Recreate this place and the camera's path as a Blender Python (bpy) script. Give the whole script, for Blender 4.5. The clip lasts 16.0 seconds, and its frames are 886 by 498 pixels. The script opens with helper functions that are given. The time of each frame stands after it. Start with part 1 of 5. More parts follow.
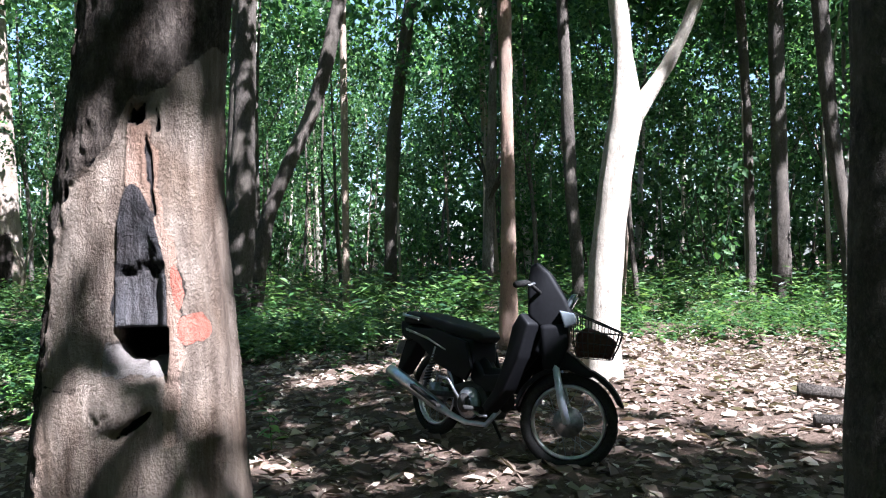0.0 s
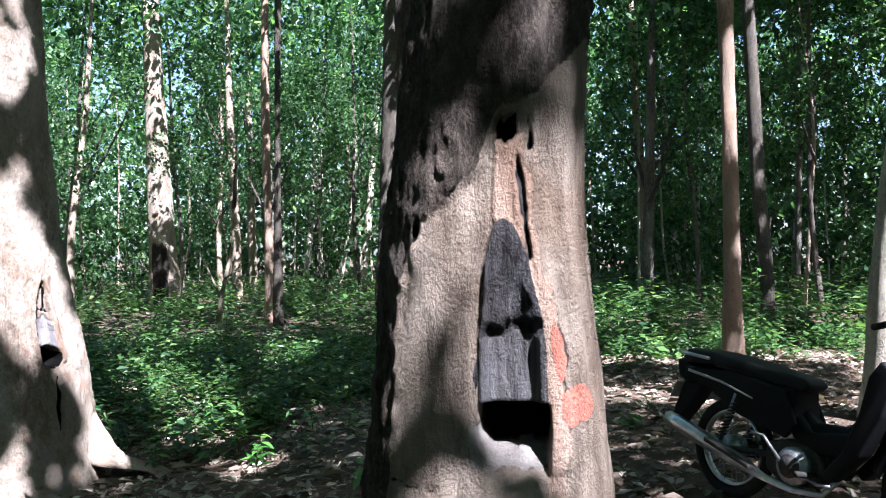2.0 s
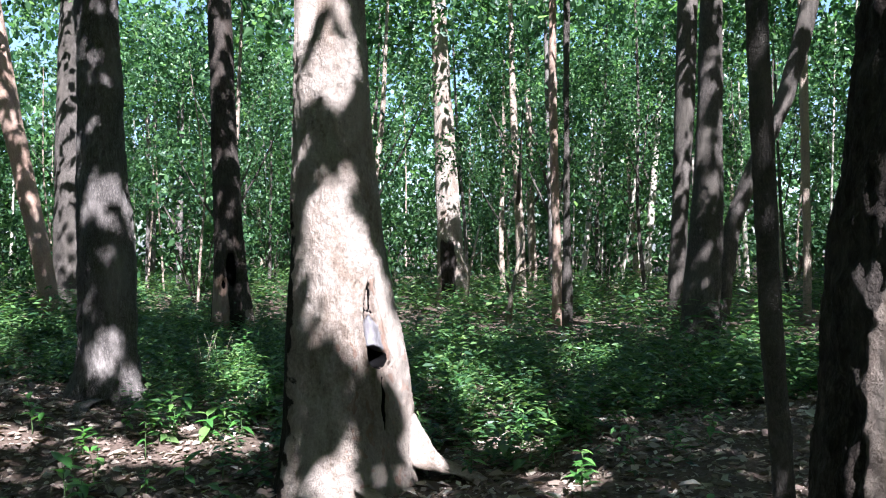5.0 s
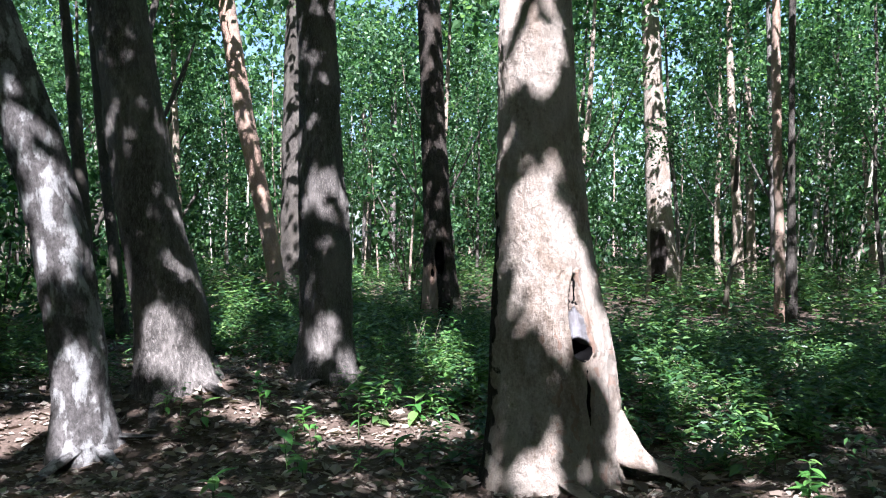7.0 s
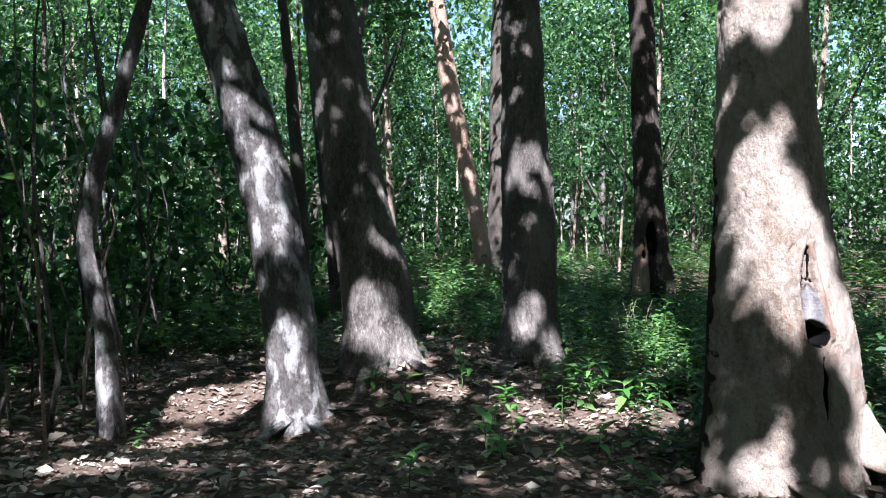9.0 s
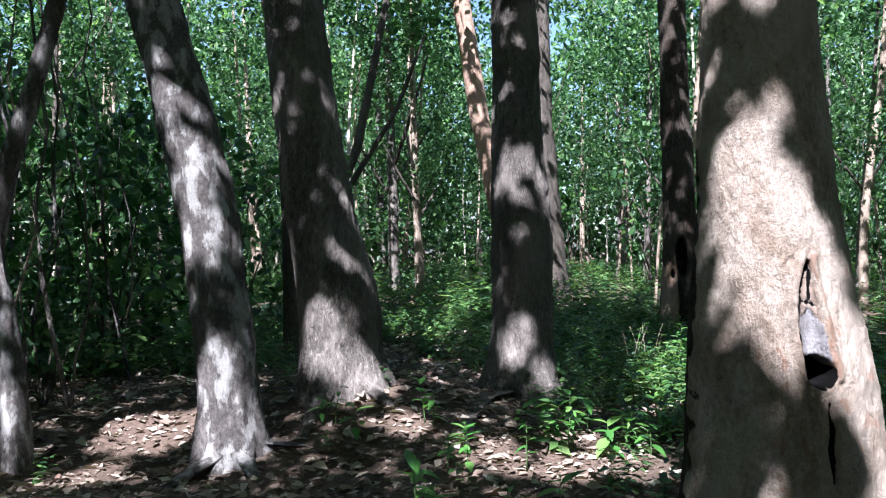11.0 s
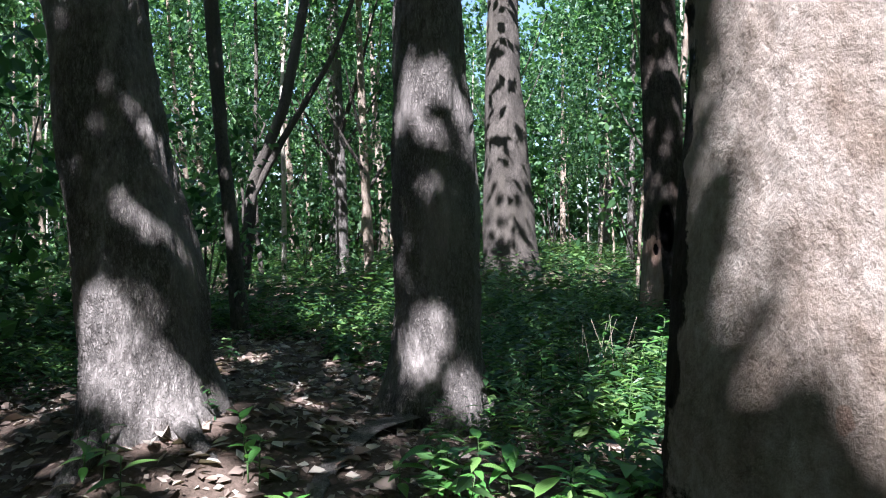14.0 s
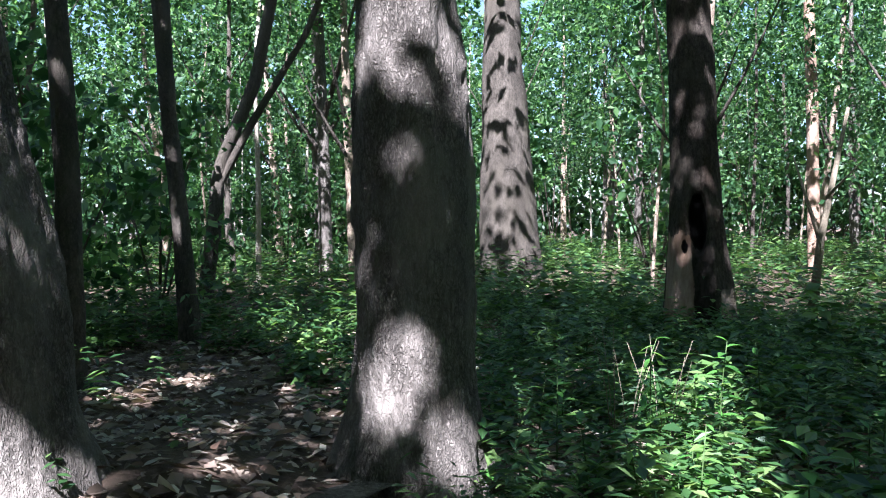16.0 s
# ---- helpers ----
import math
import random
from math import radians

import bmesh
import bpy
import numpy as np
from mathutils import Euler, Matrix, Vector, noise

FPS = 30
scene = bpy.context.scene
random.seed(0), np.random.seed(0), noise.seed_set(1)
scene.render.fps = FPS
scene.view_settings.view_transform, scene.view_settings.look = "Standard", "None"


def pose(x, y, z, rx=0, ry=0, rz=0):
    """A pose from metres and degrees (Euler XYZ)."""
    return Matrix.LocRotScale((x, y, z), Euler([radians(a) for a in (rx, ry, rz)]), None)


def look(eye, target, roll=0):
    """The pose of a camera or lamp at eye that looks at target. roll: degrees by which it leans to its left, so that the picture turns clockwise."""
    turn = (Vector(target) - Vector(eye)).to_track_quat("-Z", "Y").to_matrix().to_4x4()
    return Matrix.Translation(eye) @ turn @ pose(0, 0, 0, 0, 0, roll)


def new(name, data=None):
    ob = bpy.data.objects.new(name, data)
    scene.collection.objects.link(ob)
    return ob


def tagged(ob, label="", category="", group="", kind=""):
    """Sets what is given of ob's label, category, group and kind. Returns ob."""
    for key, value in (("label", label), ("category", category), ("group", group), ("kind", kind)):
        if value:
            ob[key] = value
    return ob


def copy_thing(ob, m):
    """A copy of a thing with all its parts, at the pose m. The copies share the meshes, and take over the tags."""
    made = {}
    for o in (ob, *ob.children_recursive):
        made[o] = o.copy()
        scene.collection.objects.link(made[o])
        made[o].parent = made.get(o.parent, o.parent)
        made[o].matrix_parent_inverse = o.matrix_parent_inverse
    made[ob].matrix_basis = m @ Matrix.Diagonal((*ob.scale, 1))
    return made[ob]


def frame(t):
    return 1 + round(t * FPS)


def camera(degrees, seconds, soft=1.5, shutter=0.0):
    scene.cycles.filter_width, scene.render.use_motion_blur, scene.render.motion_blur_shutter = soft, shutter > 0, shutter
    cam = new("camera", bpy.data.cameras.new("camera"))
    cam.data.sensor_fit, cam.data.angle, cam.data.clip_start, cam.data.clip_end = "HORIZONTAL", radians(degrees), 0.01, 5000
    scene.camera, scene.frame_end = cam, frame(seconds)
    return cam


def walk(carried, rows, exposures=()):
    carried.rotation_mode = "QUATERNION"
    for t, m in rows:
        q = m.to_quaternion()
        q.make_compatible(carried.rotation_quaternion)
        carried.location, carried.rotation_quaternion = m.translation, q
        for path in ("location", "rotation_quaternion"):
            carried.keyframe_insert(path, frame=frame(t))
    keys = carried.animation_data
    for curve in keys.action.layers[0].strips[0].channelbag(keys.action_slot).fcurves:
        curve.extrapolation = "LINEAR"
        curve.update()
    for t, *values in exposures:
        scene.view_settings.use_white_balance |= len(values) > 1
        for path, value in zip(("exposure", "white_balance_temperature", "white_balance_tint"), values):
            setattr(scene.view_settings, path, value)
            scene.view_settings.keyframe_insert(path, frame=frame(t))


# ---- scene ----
cam = camera(56.8, 16.0, soft=1.1)
METRES, EYE, TILT, LEAN, TURN = 8.4, 1.5, 0.0, 0.0, 0.0
ROWS = [
    (0.0, 0.0, 0.0, 0.0, -0.0, -0.0, 0.0),
    (0.5, -0.0387, 0.0471, 0.0004, 1.93, -0.12, 0.23),
    (1.0, -0.0644, 0.063, 0.0065, 3.79, 0.03, 0.28),
    (1.5, -0.0982, 0.0757, 0.0111, 5.73, 0.19, 0.31),
    (2.0, -0.1233, 0.0854, 0.0183, 7.8, 0.14, 0.43),
    (2.5, -0.1472, 0.1076, 0.0176, 9.77, -0.06, 0.5),
    (3.0, -0.1624, 0.1231, 0.0255, 12.29, -0.08, 0.56),
    (3.5, -0.1672, 0.1251, 0.0275, 15.67, 0.06, 0.54),
    (4.0, -0.1783, 0.1252, 0.0274, 19.36, 0.04, 0.42),
    (4.5, -0.1837, 0.1238, 0.0267, 22.89, -0.04, 0.41),
    (7.0, -0.1913, 0.1365, 0.0277, 40.79, -0.83, 0.39),
    (7.5, -0.1966, 0.1395, 0.0254, 44.31, -0.98, 0.38),
    (8.0, -0.202, 0.1422, 0.022, 47.58, -1.13, 0.44),
    (8.5, -0.2089, 0.1467, 0.0174, 51.06, -1.31, 0.56),
    (9.0, -0.2166, 0.1701, 0.0141, 55.39, -1.6, 0.88),
    (9.5, -0.2202, 0.2031, 0.0119, 60.07, -1.13, -0.26),
    (12.0, -0.3172, 0.4145, -0.0031, 59.24, 0.19, 0.69),
    (12.5, -0.35, 0.4569, -0.0073, 59.09, -0.04, 0.71),
    (13.0, -0.3884, 0.4903, -0.0129, 58.97, -0.21, 0.62),
    (13.5, -0.4389, 0.5281, -0.0174, 58.93, -0.64, 0.64),
    (14.0, -0.4856, 0.5664, -0.0177, 58.9, -1.36, 0.64),
    (14.5, -0.5338, 0.5971, -0.0187, 58.84, -1.64, 0.58),
    (15.0, -0.565, 0.6242, -0.0151, 58.81, -1.61, 0.64),
    (15.5, -0.6011, 0.6564, -0.0164, 58.73, -1.61, 0.6),
    (16.0, -0.6541, 0.6798, -0.0223, 58.67, -1.64, 0.42),
]
walk(cam, [(t, pose(0, 0, EYE, TILT, LEAN, TURN) @ pose(METRES * x, METRES * y, METRES * z, 90 + pitch, roll, yaw)) for t, x, y, z, yaw, pitch, roll in ROWS],
     exposures=[(0.0, 2.7, 5500, 17), (4.0, 2.55, 5500, 17), (8.0, 2.45, 5500, 17), (13.5, 2.35, 5500, 17), (16.0, 2.7, 5500, 17)])

# ---- light ----
SUN_AZ, SUN_EL = radians(-46), radians(52)
SUN = Vector((math.cos(SUN_AZ) * math.cos(SUN_EL), math.sin(SUN_AZ) * math.cos(SUN_EL), math.sin(SUN_EL)))
world = bpy.data.worlds.new("sky")
scene.world = world
world.use_nodes = True
wn = world.node_tree
sky = wn.nodes.new("ShaderNodeTexSky")
sky.sky_type, sky.sun_disc = "NISHITA", False
sky.dust_density = 1.3
sky.sun_elevation, sky.sun_rotation = SUN_EL, math.pi / 2 - SUN_AZ
wn.links.new(sky.outputs["Color"], wn.nodes["Background"].inputs["Color"])
wn.nodes["Background"].inputs["Strength"].default_value = 0.052
sun_data = bpy.data.lights.new("sun", "SUN")
sun_data.energy, sun_data.angle, sun_data.color = 5.0, radians(0.53), (1.0, 0.965, 0.91)
sun = new("sun", sun_data)
sun.matrix_world = look(SUN * 60, (0, 0, 0))


# ---- materials ----
def material(name, rough=0.8):
    m = bpy.data.materials.new(name)
    m.use_nodes = True
    b = m.node_tree.nodes["Principled BSDF"]
    b.inputs["Roughness"].default_value = rough
    b.inputs["Specular IOR Level"].default_value = 0.5 if rough < 0.5 else 0.18
    return m, m.node_tree.nodes, m.node_tree.links, b


def ramp(nodes, stops):
    r = nodes.new("ShaderNodeValToRGB")
    while len(r.color_ramp.elements) < len(stops):
        r.color_ramp.elements.new(0.5)
    for e, (p, c) in zip(r.color_ramp.elements, stops):
        e.position, e.color = p, (*c, 1)
    return r


def coords(nodes, links, scale=(1, 1, 1)):
    c, m = nodes.new("ShaderNodeTexCoord"), nodes.new("ShaderNodeMapping")
    m.inputs["Scale"].default_value = scale
    links.new(c.outputs["Object"], m.inputs["Vector"])
    return m.outputs["Vector"]


def noise_tex(nodes, links, vec, scale, detail=6.0, rough=0.6):
    n = nodes.new("ShaderNodeTexNoise")
    n.inputs["Scale"].default_value, n.inputs["Detail"].default_value, n.inputs["Roughness"].default_value = scale, detail, rough
    links.new(vec, n.inputs["Vector"])
    return n.outputs["Fac"]


def scales(nodes, links, vec, scale):
    """Cracked bark: dark uneven lines between raised scales, in two sizes."""
    warp = nodes.new("ShaderNodeTexNoise")
    warp.inputs["Scale"].default_value, warp.inputs["Detail"].default_value = scale * 1.3, 4
    links.new(vec, warp.inputs["Vector"])
    bent = mixed(nodes, links, 1.6 / scale, vec, warp.outputs["Color"], "ADD")
    out = None
    for s, width in ((1.0, 0.16), (2.3, 0.22)):
        v = nodes.new("ShaderNodeTexVoronoi")
        v.feature = "DISTANCE_TO_EDGE"
        v.inputs["Scale"].default_value = scale * s
        links.new(bent, v.inputs["Vector"])
        r = ramp(nodes, [(0.0, (0.25, 0.25, 0.25)), (width, (1, 1, 1))])
        links.new(v.outputs["Distance"], r.inputs["Fac"])
        out = mixed(nodes, links, 1.0, out, r.outputs["Color"], "MULTIPLY") if out else r.outputs["Color"]
    patchy = ramp(nodes, [(0.38, (0, 0, 0)), (0.58, (1, 1, 1))])
    links.new(noise_tex(nodes, links, vec, scale * 0.12, 4), patchy.inputs["Fac"])
    return mixed(nodes, links, patchy.outputs["Color"], mixed(nodes, links, 0.35, (1, 1, 1), out), out)


def mixed(nodes, links, fac, a, b, mode="MIX"):
    m = nodes.new("ShaderNodeMix")
    m.data_type, m.blend_type = "RGBA", mode
    for sock, v in ((m.inputs[0], fac), (m.inputs[6], a), (m.inputs[7], b)):
        if isinstance(v, (float, int)):
            sock.default_value = v
        elif isinstance(v, tuple):
            sock.default_value = (*v, 1)
        else:
            links.new(v, sock)
    return m.outputs[2]


def bumped(nodes, links, b, height, strength, distance):
    u = nodes.new("ShaderNodeBump")
    u.inputs["Strength"].default_value, u.inputs["Distance"].default_value = strength, distance
    links.new(height, u.inputs["Height"])
    links.new(u.outputs["Normal"], b.inputs["Normal"])


def bark_colour(n, l, dark, light, patch, grain=9.0, stretch=0.35, blotch=1.6, amount=(0.45, 0.62), crack=0.7):
    """Bark tones: fine upright grain over large blotches of another colour."""
    base = ramp(n, [(0.3, dark), (0.7, light)])
    l.new(noise_tex(n, l, coords(n, l, (1, 1, stretch)), grain * 3, 8, 0.65), base.inputs["Fac"])
    big = ramp(n, [(amount[0], (0, 0, 0)), (amount[1], (1, 1, 1))])
    l.new(noise_tex(n, l, coords(n, l, (1, 1, 0.5)), blotch, 6, 0.62), big.inputs["Fac"])
    c = mixed(n, l, big.outputs["Color"], base.outputs["Color"], patch)
    pits = ramp(n, [(0.30, (0.35, 0.33, 0.32)), (0.44, (1, 1, 1))])
    l.new(noise_tex(n, l, coords(n, l, (1, 1, 0.55)), grain * 2.0, 7, 0.75), pits.inputs["Fac"])
    c = mixed(n, l, 0.75, c, pits.outputs["Color"], "MULTIPLY")
    c = mixed(n, l, crack, c, scales(n, l, coords(n, l, (1, 1, stretch)), grain * 3.4), "MULTIPLY")
    return mixed(n, l, 0.18, c, fine_rgb(n, l, noise_tex(n, l, coords(n, l, (1, 1, 0.2)), grain * 2.2, 6, 0.7)), "OVERLAY")


def bark(name, dark, light, patch, grain=9.0, stretch=0.35, relief=0.012, blotch=1.6, amount=(0.45, 0.62)):
    m, n, l, b = material(name, 0.85)
    l.new(bark_colour(n, l, dark, light, patch, grain, stretch, blotch, amount, min(0.7, relief * 50)), b.inputs["Base Color"])
    h = mixed(n, l, 0.5, fine_rgb(n, l, noise_tex(n, l, coords(n, l, (1, 1, stretch)), grain * 3, 8, 0.65)), fine_rgb(n, l, noise_tex(n, l, coords(n, l, (1, 1, 0.55)), grain * 2.0, 7, 0.75)))
    h = mixed(n, l, 0.65, h, scales(n, l, coords(n, l, (1, 1, stretch)), grain * 3.4))
    bumped(n, l, b, h, 1.0, relief * 2.2)
    return m


def noise_colour(nodes, links, vec, scale):
    n = nodes.new("ShaderNodeTexNoise")
    n.inputs["Scale"].default_value = scale
    links.new(vec, n.inputs["Vector"])
    return n.outputs["Color"]


def fine_rgb(nodes, links, fac):
    r = ramp(nodes, [(0.2, (0, 0, 0)), (0.8, (1, 1, 1))])
    links.new(fac, r.inputs["Fac"])
    return r.outputs["Color"]


def leaf_material(name, stops, through_light=0.45, rough=0.45):
    """Leaves: every island takes its own tone; light passes through."""
    m, n, l, b = material(name, rough)
    g = n.new("ShaderNodeNewGeometry")
    r = ramp(n, stops)
    l.new(g.outputs["Random Per Island"], r.inputs["Fac"])
    v = coords(n, l)
    c = mixed(n, l, noise_tex(n, l, v, 0.35, 3), r.outputs["Color"], mixed(n, l, 1.0, r.outputs["Color"], (0.55, 0.62, 0.5), "MULTIPLY"))
    l.new(c, b.inputs["Base Color"])
    t = n.new("ShaderNodeBsdfTranslucent")
    l.new(mixed(n, l, 1.0, c, (1.45, 1.5, 0.85), "MULTIPLY"), t.inputs["Color"])
    mix = n.new("ShaderNodeMixShader")
    mix.inputs["Fac"].default_value = through_light
    l.new(b.outputs["BSDF"], mix.inputs[1])
    l.new(t.outputs["BSDF"], mix.inputs[2])
    l.new(mix.outputs["Shader"], n["Material Output"].inputs["Surface"])
    return m


def plain(name, colour, rough=0.5, metal=0.0, grain=40.0, vary=0.35, relief=0.0):
    m, n, l, b = material(name, rough)
    f = noise_tex(n, l, coords(n, l), grain, 5)
    r = ramp(n, [(0.3, tuple(c * (1 - vary) for c in colour)), (0.7, tuple(min(1, c * (1 + vary)) for c in colour))])
    l.new(f, r.inputs["Fac"])
    l.new(r.outputs["Color"], b.inputs["Base Color"])
    b.inputs["Metallic"].default_value = metal
    if relief:
        bumped(n, l, b, f, 0.6, relief)
    return m


BARK_PALE = bark("bark_pale", (0.30, 0.22, 0.16), (0.52, 0.41, 0.32), (0.40, 0.31, 0.24), 12, 0.8, 0.008)
BARK_DARK = bark("bark_dark", (0.10, 0.084, 0.072), (0.38, 0.33, 0.29), (0.24, 0.205, 0.18), 9, 0.35, 0.014)
BARK_GREY = bark("bark_grey", (0.06, 0.05, 0.042), (0.18, 0.15, 0.125), (0.12, 0.10, 0.08), 10, 0.5, 0.01)
BARK_MOTTLED = bark("bark_mottled", (0.06, 0.052, 0.047), (0.2, 0.175, 0.16), (0.40, 0.375, 0.35), 12, 0.7, 0.008, 7.0, (0.5, 0.58))
BARK_WHITE = bark("bark_white", (0.42, 0.36, 0.29), (0.66, 0.58, 0.48), (0.55, 0.47, 0.38), 11, 0.6, 0.006)
BARK_PINK = bark("bark_pink", (0.28, 0.17, 0.12), (0.46, 0.31, 0.23), (0.36, 0.26, 0.20), 14, 0.5, 0.005)
LEAF = leaf_material("leaf_forest", [(0.0, (0.022, 0.058, 0.028)), (0.5, (0.056, 0.13, 0.056)), (0.85, (0.13, 0.245, 0.095)), (1.0, (0.25, 0.37, 0.18))], 0.5)
LEAF_HERB = leaf_material("leaf_herb", [(0.0, (0.028, 0.072, 0.032)), (0.5, (0.068, 0.145, 0.046)), (0.85, (0.13, 0.225, 0.068)), (1.0, (0.23, 0.31, 0.12))], 0.4, 0.4)
LEAF_DRY = leaf_material("leaf_dry", [(0.0, (0.10, 0.068, 0.058)), (0.45, (0.27, 0.19, 0.162)), (0.8, (0.43, 0.335, 0.29)), (1.0, (0.60, 0.52, 0.46))], 0.12, 0.6)


def soil_material():
    m, n, l, b = material("soil", 0.95)
    v = coords(n, l)
    a = ramp(n, [(0.3, (0.06, 0.042, 0.033)), (0.5, (0.14, 0.093, 0.072)), (0.7, (0.26, 0.18, 0.145))])
    l.new(noise_tex(n, l, v, 22, 8, 0.7), a.inputs["Fac"])
    c = mixed(n, l, noise_tex(n, l, v, 0.8, 4), a.outputs["Color"], (0.06, 0.045, 0.03))
    l.new(c, b.inputs["Base Color"])
    bumped(n, l, b, noise_tex(n, l, v, 30, 8, 0.7), 1.0, 0.03)
    return m


SOIL = soil_material()


# ---- mesh helpers ----
def raw_mesh(name, verts, quads, mats, smooth=True, index=None):
    """A mesh out of arrays: verts (n, 3), quads (m, 3 or 4)."""
    verts, quads = np.asarray(verts, np.float32), np.asarray(quads, np.int32)
    me = bpy.data.meshes.new(name)
    me.vertices.add(len(verts))
    me.vertices.foreach_set("co", verts.ravel())
    k = quads.shape[1]
    me.loops.add(quads.size)
    me.loops.foreach_set("vertex_index", quads.ravel())
    me.polygons.add(len(quads))
    me.polygons.foreach_set("loop_start", np.arange(0, quads.size, k, dtype=np.int32))
    me.polygons.foreach_set("use_smooth", np.full(len(quads), smooth))
    for m in mats if isinstance(mats, (list, tuple)) else [mats]:
        me.materials.append(m)
    if index is not None:
        me.polygons.foreach_set("material_index", np.asarray(index, np.int32))
    me.update(calc_edges=True)
    me.validate()
    return me


def child(name, me, parent, label=""):
    ob = new(name, me)
    ob.parent = parent
    return tagged(ob, label) if label else ob


def part(name, bm, mat, parent, label="", smooth=True):
    me = bpy.data.meshes.new(name)
    bm.to_mesh(me)
    bm.free()
    me.materials.append(mat)
    for p in me.polygons:
        p.use_smooth = smooth
    return child(name, me, parent, label)


def unit(a):
    return a / np.maximum(np.linalg.norm(a, axis=-1, keepdims=True), 1e-9)


def leaf_arrays(P, A, N, L, W, fold=0.25, droop=0.15):
    """Folded pointed leaves: base P, direction A, face normal N, length L, half width W. Two quads each."""
    A, N = unit(A), unit(N)
    S = unit(np.cross(A, N))
    N = np.cross(S, A)
    L, W = np.asarray(L)[:, None], np.asarray(W)[:, None]
    up = N * W * fold
    tip = P + A * L - N * L * droop
    v = np.stack([P, P + A * L * 0.3 + S * W + up, P + A * L * 0.7 + S * W * 0.7 + up * 0.6 - N * L * droop * 0.4, tip,
                  P + A * L * 0.7 - S * W * 0.7 + up * 0.6 - N * L * droop * 0.4, P + A * L * 0.3 - S * W + up], 1)
    return v


def far_leaf_arrays(P, A, N, L, W):
    """Plain pointed leaves for the distance: one bent quad each."""
    A, N = unit(A), unit(N)
    S = unit(np.cross(A, N))
    L, W = np.asarray(L)[:, None], np.asarray(W)[:, None]
    return np.stack([P, P + A * L * 0.45 + S * W, P + A * L - N * L * 0.15, P + A * L * 0.45 - S * W], 1)


def leaf_faces(n):
    base = (np.arange(n) * 6)[:, None, None]
    return (base + np.array([[0, 1, 2, 3], [0, 3, 4, 5]])[None]).reshape(-1, 4)


def leaves_mesh(name, v, mat):
    n, k = v.shape[:2]
    return raw_mesh(name, v.reshape(-1, 3), leaf_faces(n) if k == 6 else np.arange(4 * n).reshape(-1, 4), mat, smooth=False)


def bump(x, y, cx, cy, r, h):
    return h * np.exp(-((x - cx) ** 2 + (y - cy) ** 2) / (r * r))


def height(x, y):
    """The lie of the ground."""
    x, y = np.asarray(x, float), np.asarray(y, float)
    z = 0.27 / (1 + np.exp(-(x + 2.0) / 0.8)) * np.exp(-np.maximum(0, y - 9) / 20)
    z = z + bump(x, y, -5.1, 6.6, 1.7, -0.24) + bump(x, y, -9.3, 6.0, 1.3, 0.30) + bump(x, y, -8.8, 4.3, 1.5, -0.33) + bump(x, y, -9.2, 7.9, 1.2, -0.1)
    z = z + bump(x, y, 1.4, 7.2, 1.8, 0.10) + 0.05 * np.sin(x * 0.9 + 1.3) * np.sin(y * 0.8) + 0.025 * np.sin(x * 2.7 + y * 1.3)
    return z + 0.15 * (1 - np.exp(-np.maximum(0, np.hypot(x + 4, y - 5) - 9) / 12))


def trunk_mesh(name, spine, mat, seed=0, sides=24, step=0.12, rough=0.05, flare=0.0, lobes=5, top=None, fine=0.012, cracks=0.0):
    """A tapered, uneven trunk through spine rows (x, y, z, radius), bottom first; flare spreads root lobes at the foot."""
    rows = np.array(spine, float)
    if top:
        d = (rows[-1] - rows[-2]) / max(0.3, rows[-1][2] - rows[-2][2])
        d[:2] = np.clip(d[:2], -0.25, 0.25)
        h = top - rows[-1][2]
        rows = np.vstack([rows, [rows[-1][0] + d[0] * h, rows[-1][1] + d[1] * h, top, max(0.03, rows[-1][3] * 0.55)]])
    length = np.concatenate([[0], np.cumsum(np.linalg.norm(np.diff(rows[:, :3], axis=0), axis=1))])
    near = np.arange(0, min(length[-1], 6.0), step)
    far = np.arange(near[-1] + step, length[-1], 0.5)
    s = np.concatenate([near, far, [length[-1]]])
    c = np.stack([np.interp(s, length, rows[:, i]) for i in range(4)], 1)
    for _ in range(3):
        c[1:-1] = (c[:-2] + 2 * c[1:-1] + c[2:]) / 4
    a = np.linspace(0, 2 * math.pi, sides, endpoint=False)
    v = np.zeros((len(s), sides, 3))
    for i, (x, y, z, r) in enumerate(c):
        foot = math.exp(-s[i] / 0.28) * flare
        for j, t in enumerate(a):
            q = Vector((math.cos(t) * 1.3, math.sin(t) * 1.3, z * 0.7 + seed * 7.3))
            k = 1 + rough * 2 * noise.noise(q) + rough * noise.noise(q * 2.7) + fine / max(r, 0.05) * noise.noise(Vector((math.cos(t) * 5, math.sin(t) * 5, z * 4 + seed)))
            if cracks and z < 5:
                k += cracks / r * (noise.ridged_multi_fractal(Vector((math.cos(t) * r * 16, math.sin(t) * r * 16, z * 6 + seed)), 1.0, 2.1, 3, 1.0, 2.0) - 1.0)
            k += foot * (0.55 + 0.45 * math.sin(lobes * t + seed * 2.1) + 0.3 * noise.noise(q * 1.7))
            v[i, j] = x + math.cos(t) * r * k, y + math.sin(t) * r * k, z
    m, n = len(s), sides
    i, j = np.meshgrid(np.arange(m - 1), np.arange(n), indexing="ij")
    f = np.stack([i * n + j, i * n + (j + 1) % n, (i + 1) * n + (j + 1) % n, (i + 1) * n + j], -1).reshape(-1, 4)
    return raw_mesh(name, v.reshape(-1, 3), f, mat)


def rand_dirs(rng, n, up=0.0):
    d = rng.normal(size=(n, 3))
    d[:, 2] += up
    return unit(d)


